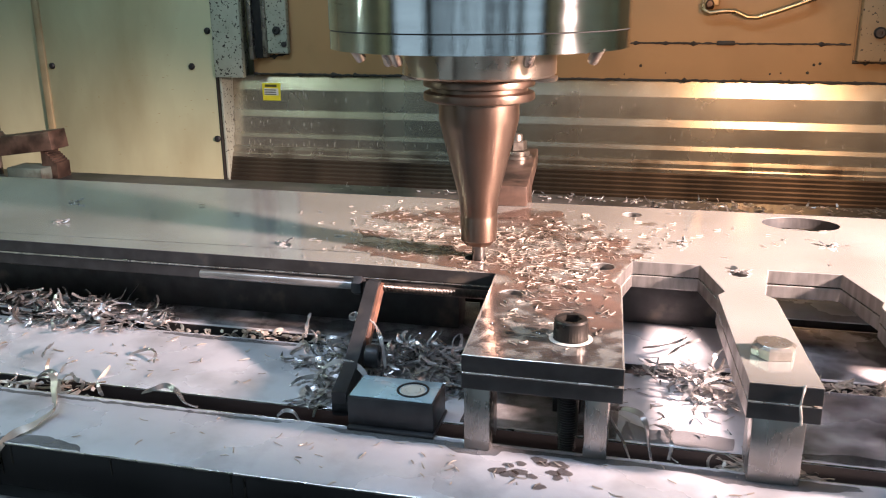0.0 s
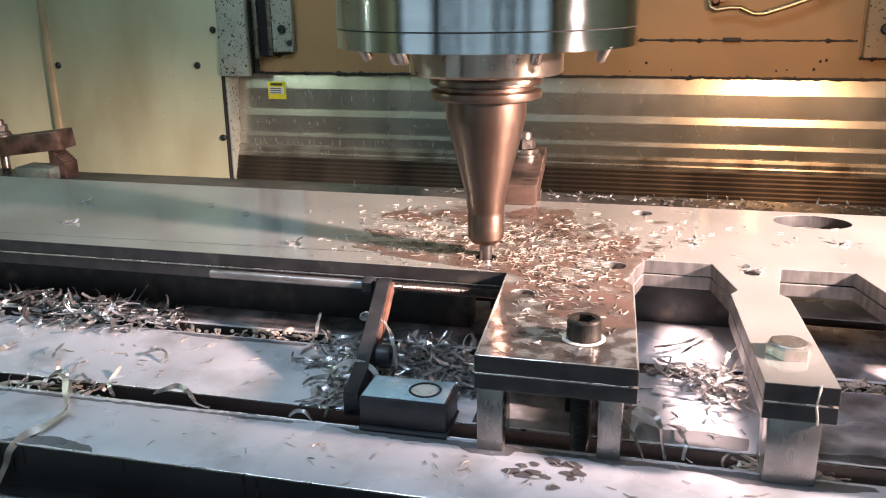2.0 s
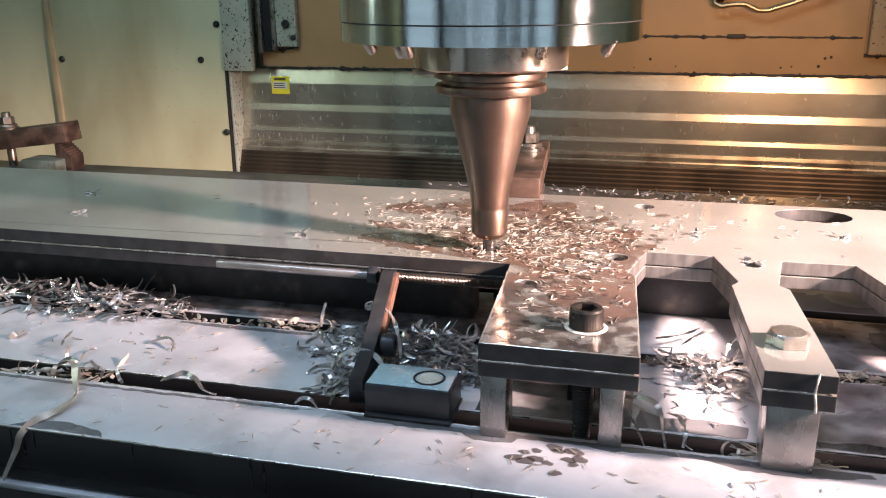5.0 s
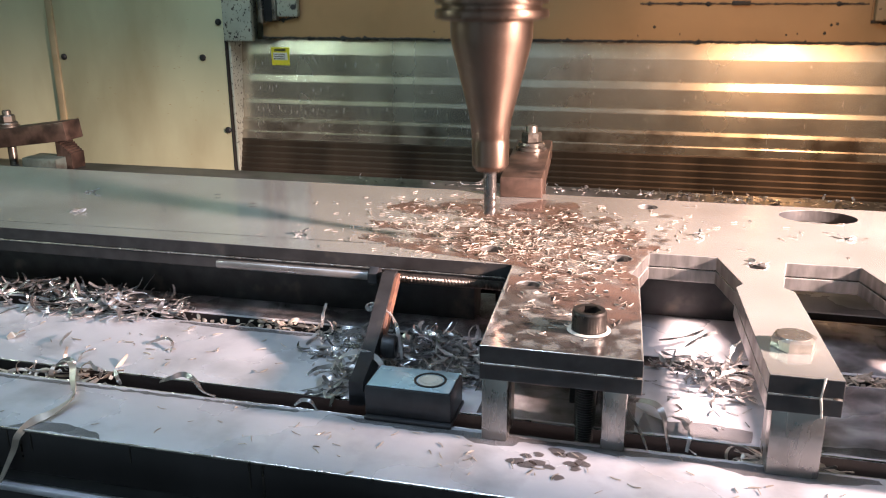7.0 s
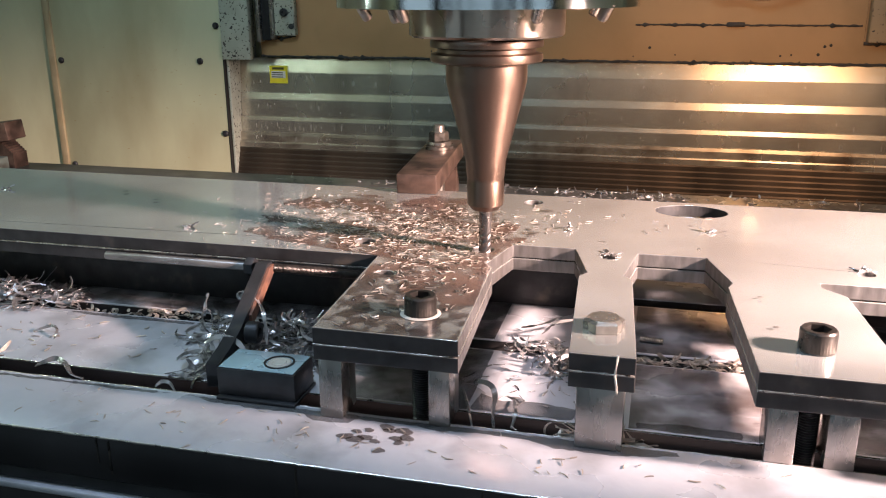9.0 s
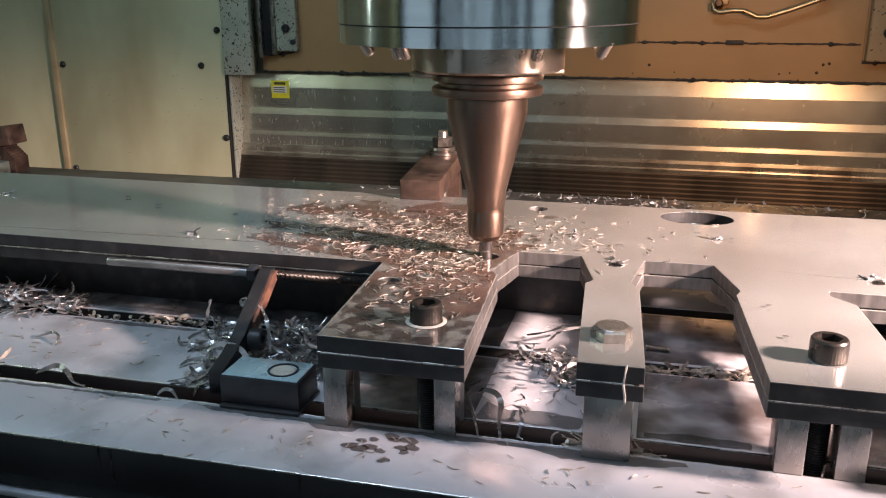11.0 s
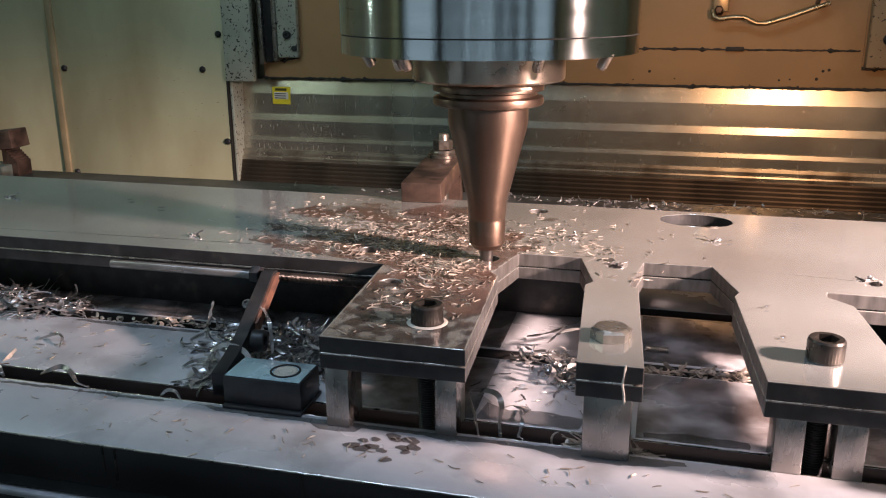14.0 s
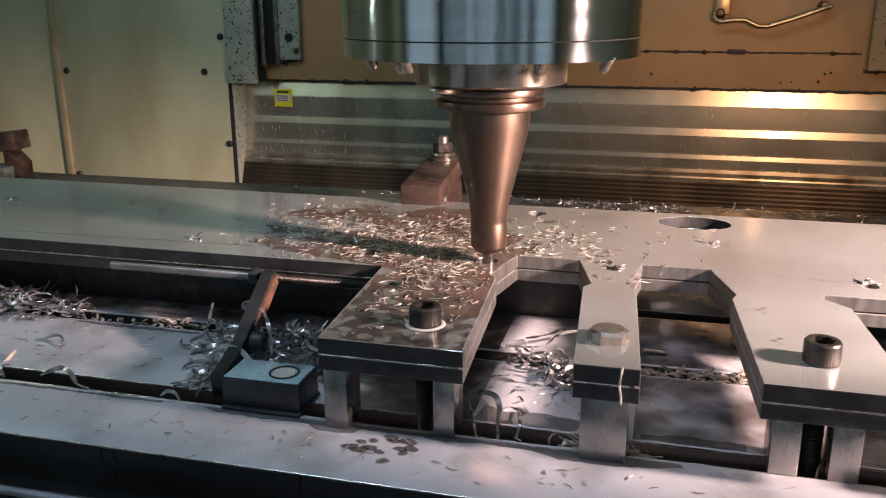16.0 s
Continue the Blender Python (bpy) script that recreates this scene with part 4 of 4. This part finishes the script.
def needles(n, cx, cy, spread_x, spread_y, base, size=(0.003, 0.009), keep=lambda x, y: True):
    rows = []
    while len(rows) < n:
        x, y = random.gauss(cx, spread_x), random.gauss(cy, spread_y)
        if keep(x, y):
            rows.append(((x, y, base + 0.0008), random.uniform(0, 6.283), random.uniform(*size), size[1] * random.uniform(0.07, 0.13), random.uniform(-1.3, 1.3), random.uniform(0, 0.05), 0.0003, 4))
    return rows


FLAKE = (0.0035, 0.0100)
chips("milling_chips", CHIP, "bright needle chips scattered on the steel plate", needles(560, 0.03, 0.045, 0.055, 0.055, TOP, FLAKE, on_plate) + needles(230, 0.085, -0.07, 0.03, 0.06, TOP, FLAKE, on_plate)
      + needles(220, -0.080, 0.080, 0.050, 0.05, TOP, FLAKE, on_plate) + needles(60, 0.17, 0.10, 0.06, 0.05, TOP, FLAKE, on_plate))
chips("chip_heap", CHIP_GREY, "heap of curled grey ribbon chips on the table", heap(250, -0.385, -0.045, 0.085, 0.034, 0.022, (0.010, 0.030)) + heap(130, -0.48, -0.045, 0.10, 0.04, 0.020, (0.010, 0.030)))
chips("chip_heap", CHIP_GREY, "tangled grey chips between clamp arm and plate finger", heap(430, -0.030, -0.105, 0.055, 0.050, 0.030, (0.010, 0.030)) + heap(130, -0.110, -0.085, 0.050, 0.040, 0.012, (0.008, 0.022)) + heap(60, -0.100, -0.150, 0.02, 0.03, 0.010, (0.010, 0.03)))
chips("chip_heap", CHIP_GREY, "loose chips on the table below a pocket", heap(110, 0.213, -0.085, 0.030, 0.030, 0.018, (0.008, 0.022)) + heap(60, 0.18, -0.06, 0.03, 0.010, 0.008, (0.006, 0.018)) + needles(60, 0.19, -0.12, 0.03, 0.04, 0.0, (0.006, 0.016)))
chips("chip_debris", CHIP, "chips lying in the table slots", heap(160, 0.33, -0.051, 0.09, 0.012, 0.010, (0.006, 0.016), -0.006) + heap(110, 0.24, -0.195, 0.035, 0.012, 0.014, (0.008, 0.024), -0.010)
      + heap(40, -0.33, -0.192, 0.06, 0.012, 0.012, (0.010, 0.03), -0.008) + heap(80, -0.20, -0.051, 0.10, 0.010, 0.006, (0.005, 0.014), -0.004) + heap(70, 0.52, -0.06, 0.05, 0.03, 0.012, (0.006, 0.016)))
chips("chip_debris", CHIP_GREY, "chips lying along the rear of the table", heap(150, 0.45, 0.565, 0.45, 0.03, 0.006, (0.006, 0.016)) + heap(80, 0.22, 0.56, 0.12, 0.03, 0.008, (0.006, 0.016)) + heap(50, -0.1, 0.57, 0.3, 0.02, 0.006, (0.006, 0.02)))
chips("fine_chips", CHIP, "fine chips spread over the table front", needles(60, 0.10, -0.245, 0.14, 0.018, 0.0, (0.003, 0.010), lambda x, y: -0.284 < y < -0.208) + needles(14, -0.2, -0.25, 0.12, 0.02, 0.0, (0.003, 0.008), lambda x, y: -0.284 < y < -0.208)
      + needles(40, -0.18, -0.12, 0.10, 0.03, 0.0, (0.004, 0.012), lambda x, y: -0.18 < y < -0.065))
for x, y in ((-0.4755, 0.028), (-0.1992, 0.0003), (-0.520, 0.115), (0.190, 0.085), (0.3300, 0.105), (0.2342, 0.004), (0.4560, 0.006)):
    chips("chip_tuft", CHIP_GREY, "small tangle of bright chips lying on the plate", heap(7, x, y, 0.008, 0.005, 0.003, (0.005, 0.011), TOP))


def ribbon(points, width, label, mat=None):
    """One long curled ribbon chip through points, as a thin bent band."""
    bm = bmesh.new()
    fine = []
    for i in range(len(points) - 1):
        p = [Vector(points[max(0, min(len(points) - 1, i + k))]) for k in (-1, 0, 1, 2)]
        for s in range(6):
            u = s / 6
            fine.append(0.5 * (2 * p[1] + (p[2] - p[0]) * u + (2 * p[0] - 5 * p[1] + 4 * p[2] - p[3]) * u * u + (3 * p[1] - p[0] - 3 * p[2] + p[3]) * u ** 3))
    fine.append(Vector(points[-1]))
    width *= 0.75
    rnd = random.Random(len(label) + int(abs(points[0][0]) * 1e4))
    swing = rnd.uniform(1.5, 4.0)
    rings = []
    for i, p in enumerate(fine):
        d = (fine[min(i + 1, len(fine) - 1)] - fine[max(i - 1, 0)]).normalized()
        side = d.cross(Vector((0.25, -0.5, 1))).normalized()
        side = Matrix.Rotation(0.9 * math.sin(swing * i / len(fine) * 3), 3, d) @ side
        up = side.cross(d)
        w = width * (0.5 + 0.5 * math.sin(math.pi * min(0.97, max(0.05, i / (len(fine) - 1))))) / 2
        rings.append([bm.verts.new(p + side * w * a + up * 0.0004 * b) for a, b in ((-1, -1), (1, -1), (1, 1), (-1, 1))])
    for u, v in zip(rings, rings[1:]):
        for k in range(4):
            bm.faces.new((u[k], u[(k + 1) % 4], v[(k + 1) % 4], v[k]))
    bm.faces.new(rings[0][::-1]), bm.faces.new(rings[-1])
    solid("ribbon_chip", bm, mat or CHIP_GREY, (0, 0, 0), label, "metal chip", "long ribbon chips", on=TABLE_THINGS)


LONG = "long curled bright ribbon chip lying on the table"
ribbon([(-0.3227, -0.292, -0.0432), (-0.3068, -0.291, -0.0157), (-0.3012, -0.29, -0.0027), (-0.2981, -0.2769, 0.0025), (-0.2912, -0.2643, 0.004), (-0.2902, -0.242, 0.005), (-0.2881, -0.2406, 0.012), (-0.2946, -0.2319, 0.018), (-0.3028, -0.2209, 0.022), (-0.3261, -0.1995, 0.014), (-0.3437, -0.1873, 0.004)], 0.0085, LONG, CHIP)
ribbon([(-0.2452, -0.1897, 0.0), (-0.2302, -0.1954, 0.008), (-0.2221, -0.1912, 0.01), (-0.2086, -0.1968, 0.009), (-0.197, -0.2047, 0.004), (-0.1864, -0.2043, 0.001)], 0.006, LONG)
ribbon([(-0.3367, -0.173, 0.001), (-0.3388, -0.1617, 0.004), (-0.3358, -0.1498, 0.003)], 0.003, LONG)
ribbon([(-0.3469, -0.1896, 0.002), (-0.3356, -0.1893, 0.01), (-0.3236, -0.1945, 0.012), (-0.3238, -0.1943, 0.004)], 0.005, LONG)
ribbon([(-0.3254, -0.1726, 0.002), (-0.2962, -0.2018, 0.012), (-0.2924, -0.2, 0.01), (-0.2983, -0.1966, 0.001)], 0.005, LONG)
ribbon([(-0.2874, -0.1901, 0.006), (-0.2806, -0.1968, 0.002), (-0.2768, -0.1984, -0.002)], 0.005, LONG)
ribbon([(-0.4347, -0.1442, 0.001), (-0.4301, -0.1392, 0.004), (-0.4289, -0.128, 0.003)], 0.008, LONG, CHIP)
ribbon([(-0.3705, -0.1524, 0.004), (-0.3672, -0.15, 0.01), (-0.3784, -0.1264, 0.006)], 0.004, LONG)
ribbon([(-0.3608, -0.2015, -0.002), (-0.3582, -0.201, 0.006), (-0.3581, -0.1981, 0.01)], 0.004, LONG)
ribbon([(-0.118, -0.204, 0.001), (-0.112, -0.203, 0.006), (-0.104, -0.204, 0.006), (-0.098, -0.207, 0.001)], 0.004, LONG)
ribbon([(0.1314, -0.1381, 0.003), (0.1465, -0.1495, 0.01), (0.1563, -0.1597, 0.012), (0.1608, -0.1692, 0.008), (0.1626, -0.1868, 0.006), (0.1657, -0.1994, -0.004)], 0.0062, LONG)
ribbon([(0.1329, -0.1625, 0.012), (0.1392, -0.177, 0.008), (0.1452, -0.1927, 0.006), (0.1506, -0.207, 0.001)], 0.0028, LONG)
ribbon([(0.1743, -0.1591, 0.002), (0.178, -0.1752, 0.004), (0.1795, -0.1841, 0.003), (0.1777, -0.1906, -0.006)], 0.005, LONG)
ribbon([(0.1558, -0.0086, 0.002), (0.1705, -0.0155, 0.008), (0.1846, -0.0222, 0.016), (0.1928, -0.0244, 0.022)], 0.0035, LONG)
ribbon([(0.1585, -0.0342, 0.002), (0.168, -0.0511, 0.006), (0.1817, -0.0616, 0.012)], 0.004, LONG)
ribbon([(0.1781, -0.024, 0.004), (0.1867, -0.0349, 0.016), (0.1933, -0.0375, 0.022), (0.2058, -0.007, 0.014)], 0.0045, LONG)
ribbon([(0.1881, -0.1075, 0.002), (0.1939, -0.1082, 0.012), (0.1902, -0.1081, 0.02)], 0.006, LONG)
ribbon([(0.1992, -0.1049, 0.001), (0.2074, -0.1111, 0.004), (0.2153, -0.1031, 0.003)], 0.003, LONG)
ribbon([(0.213, -0.0505, 0.004), (0.2176, -0.0382, 0.014), (0.2242, -0.0357, 0.02)], 0.005, LONG)
ribbon([(-0.088, -0.098, 0.049), (-0.078, -0.100, 0.048), (-0.066, -0.108, 0.040), (-0.058, -0.118, 0.025), (-0.055, -0.124, 0.010)], 0.005, "ribbon chip curled round the clamp arm")
ribbon([(-0.100, -0.152, 0.020), (-0.085, -0.152, 0.028), (-0.068, -0.152, 0.024), (-0.058, -0.155, 0.010), (-0.056, -0.158, 0.001)], 0.006, "ribbon chip curled round the clamp arm")
ribbon([(-0.130, -0.152, 0.001), (-0.124, -0.145, 0.005), (-0.110, -0.138, 0.006), (-0.095, -0.138, 0.004)], 0.004, LONG)
ribbon([(0.180, -0.070, 0.001), (0.200, -0.078, 0.008), (0.222, -0.070, 0.014)], 0.004, LONG)
ribbon([(-0.300, -0.125, 0.001), (-0.284, -0.120, 0.006), (-0.272, -0.126, 0.006), (-0.268, -0.136, 0.001)], 0.004, LONG)
ribbon([(-0.155, -0.058, 0.004), (-0.153, -0.056, 0.018), (-0.150, -0.055, 0.028)], 0.005, "upright ribbon chip standing in the chips")
curl = [(-0.090 + 0.004 * math.cos(a) * (1 - a / 16), -0.098, 0.046 + 0.004 * math.sin(a) * (1 - a / 16)) for a in (0.8 * i for i in range(16))]
ribbon(curl, 0.007, "tight bright coil of ribbon chip on the clamp arm")


# ---- what moves: table, head, way cover, holder ----
# the table's circling (seconds, angle in degrees, radius in mm) round each hole's centre
CIRCLE_1 = [(0.0, 224, 3.6), (0.5, 427, 3.9), (1.0, 606, 4.4), (1.5, 818, 5.1), (2.0, 1003, 5.3), (2.5, 1227, 4.5), (3.0, 1467, 4.4), (3.5, 1678, 5.1), (4.0, 1885, 5.0), (6.5, 2816, 3.9), (6.7, 2880, 2.5)]
CIRCLE_2 = [(9.3, -240, 4.3), (11.5, 492, 2.9), (12.0, 557, 3.4), (12.5, 699, 3.1), (13.0, 863, 4.2), (13.5, 990, 4.3), (14.0, 1149, 3.0), (14.5, 1325, 4.4), (15.0, 1530, 4.2), (15.5, 1710, 3.8), (16.0, 1917, 4.7)]
SLIDE = [(6.9, 0.0048, 0.0006), (7.3, 0.0050, 0.0006), (7.4, 0.0036, 0.0006), (7.5, -0.0092, 0.0006), (7.6, -0.0330, 0.0018), (7.7, -0.0660, 0.0040), (7.8, -0.0960, 0.0062), (7.9, -0.1110, 0.0076),
         (8.0, -0.1169, 0.0082), (8.1, -0.1188, 0.0085), (8.5, -0.1192, 0.0087), (9.0, -0.1194, 0.0098), (9.2, -0.1190, 0.0090)]
LIFT = [(0.0, 0.0), (6.5, 0.0), (6.6, 0.0008), (6.7, 0.004), (6.8, 0.0185), (6.9, 0.039), (7.0, 0.062), (7.1, 0.079), (7.2, 0.083), (8.1, 0.083), (8.2, 0.080), (8.3, 0.065), (8.4, 0.046),
        (8.5, 0.0335), (8.6, 0.0300), (9.0, 0.0285), (9.2, 0.0270), (11.3, 0.0015), (11.5, 0.0004), (12.0, -0.0011), (16.0, -0.0014)]


def between(rows, t):
    return [float(np.interp(t, [r[0] for r in rows], [r[k] for r in rows])) for k in range(1, len(rows[0]))]


def table_shift(t):
    for rows, cx, cy in ((CIRCLE_1, 0.0026, 0.0025), (CIRCLE_2, -0.1162, 0.0042)):
        if rows[0][0] <= t <= rows[-1][0]:
            a, r = between(rows, t)
            return cx + r * 0.001 * math.cos(radians(a)), cy + r * 0.001 * math.sin(radians(a))
    return between(SLIDE, t)


random.seed(33)
CHIP_SHAPES = [strips("metal_chip", [((-0.003, 0, 0), 0.5 * k, 0.006 + 0.0008 * k, 0.0010 + 0.0001 * (k % 4), random.uniform(-2.0, 2.0), 0.1, 0.0004, 5)], CHIP) for k in range(8)]
FLIERS = []
rnd = random.Random(40)
FIRST, SECOND = 90, 215
for k in range(FIRST + SECOND):
    first = k < FIRST
    start = 0.05 + 6.4 * k / FIRST if first else (9.4 + 2.0 * (k - FIRST) / 170 if k - FIRST < 170 else 11.4 + 4.3 * (k - FIRST - 170) / 45)
    hole = (-0.0026, -0.0025) if first else (0.1162, -0.0042)
    while True:
        a, d = rnd.uniform(0, 6.283), 0.018 + (0.14 if first else 0.15) * rnd.random() ** (1.3 if first else 0.8)
        end = (hole[0] + d * math.cos(a), hole[1] + d * math.sin(a))
        if on_plate(*end):
            break
    ob = new("metal_chip", CHIP_SHAPES[k % 8])
    tagged(ob, "small bright chip thrown off by the cutter", "metal chip", "thrown chips")
    FLIERS.append((ob, start, hole, end, rnd.uniform(0.01, 0.05), rnd.uniform(0, 360)))


def flier_pose(t, start, hole, end, height, spin):
    """Rests in the hole, flies over in an arc, then lies on the plate."""
    u = max(0.0, min(1.0, (t - start) / 0.35))
    x, y = hole[0] + (end[0] - hole[0]) * u, hole[1] + (end[1] - hole[1]) * u
    z = TOP + 0.0012 + height * 4 * u * (1 - u)
    if u == 0:
        x, y, z = hole[0] + 0.0078 * math.cos(spin), hole[1] + 0.0078 * math.sin(spin), 0.053 + 0.006 * (0.5 + 0.5 * math.sin(7 * spin))
    sx, sy = table_shift(t)
    return pose(x + sx, y + sy, z, 0, 0, spin + 160 * u)


def motions():
    for ob, *flight in FLIERS:
        walk(ob, [(i / 10, flier_pose(i / 10, *flight)) for i in range(161)])
    tenths = [i / 10 for i in range(161)]
    shifts = [(t, Matrix.Translation((*table_shift(t), 0))) for t in tenths]
    for ob in TABLE_THINGS:
        base = ob.matrix_basis.copy()
        walk(ob, [(t, m @ base) for t, m in shifts])
    lifts = sorted({t for t, _ in LIFT} | {0.0, 16.0})
    for ob, share in [(head, 1.0)] + COVERS:
        base = ob.matrix_basis.copy()
        walk(ob, [(t, Matrix.Translation((0, 0, between(LIFT, t)[0] * share)) @ base) for t in lifts])
    walk(holder, [(t, pose(0, 0, 0, 0, 0, -75.0 * i)) for i, t in enumerate(tenths)])


motions()
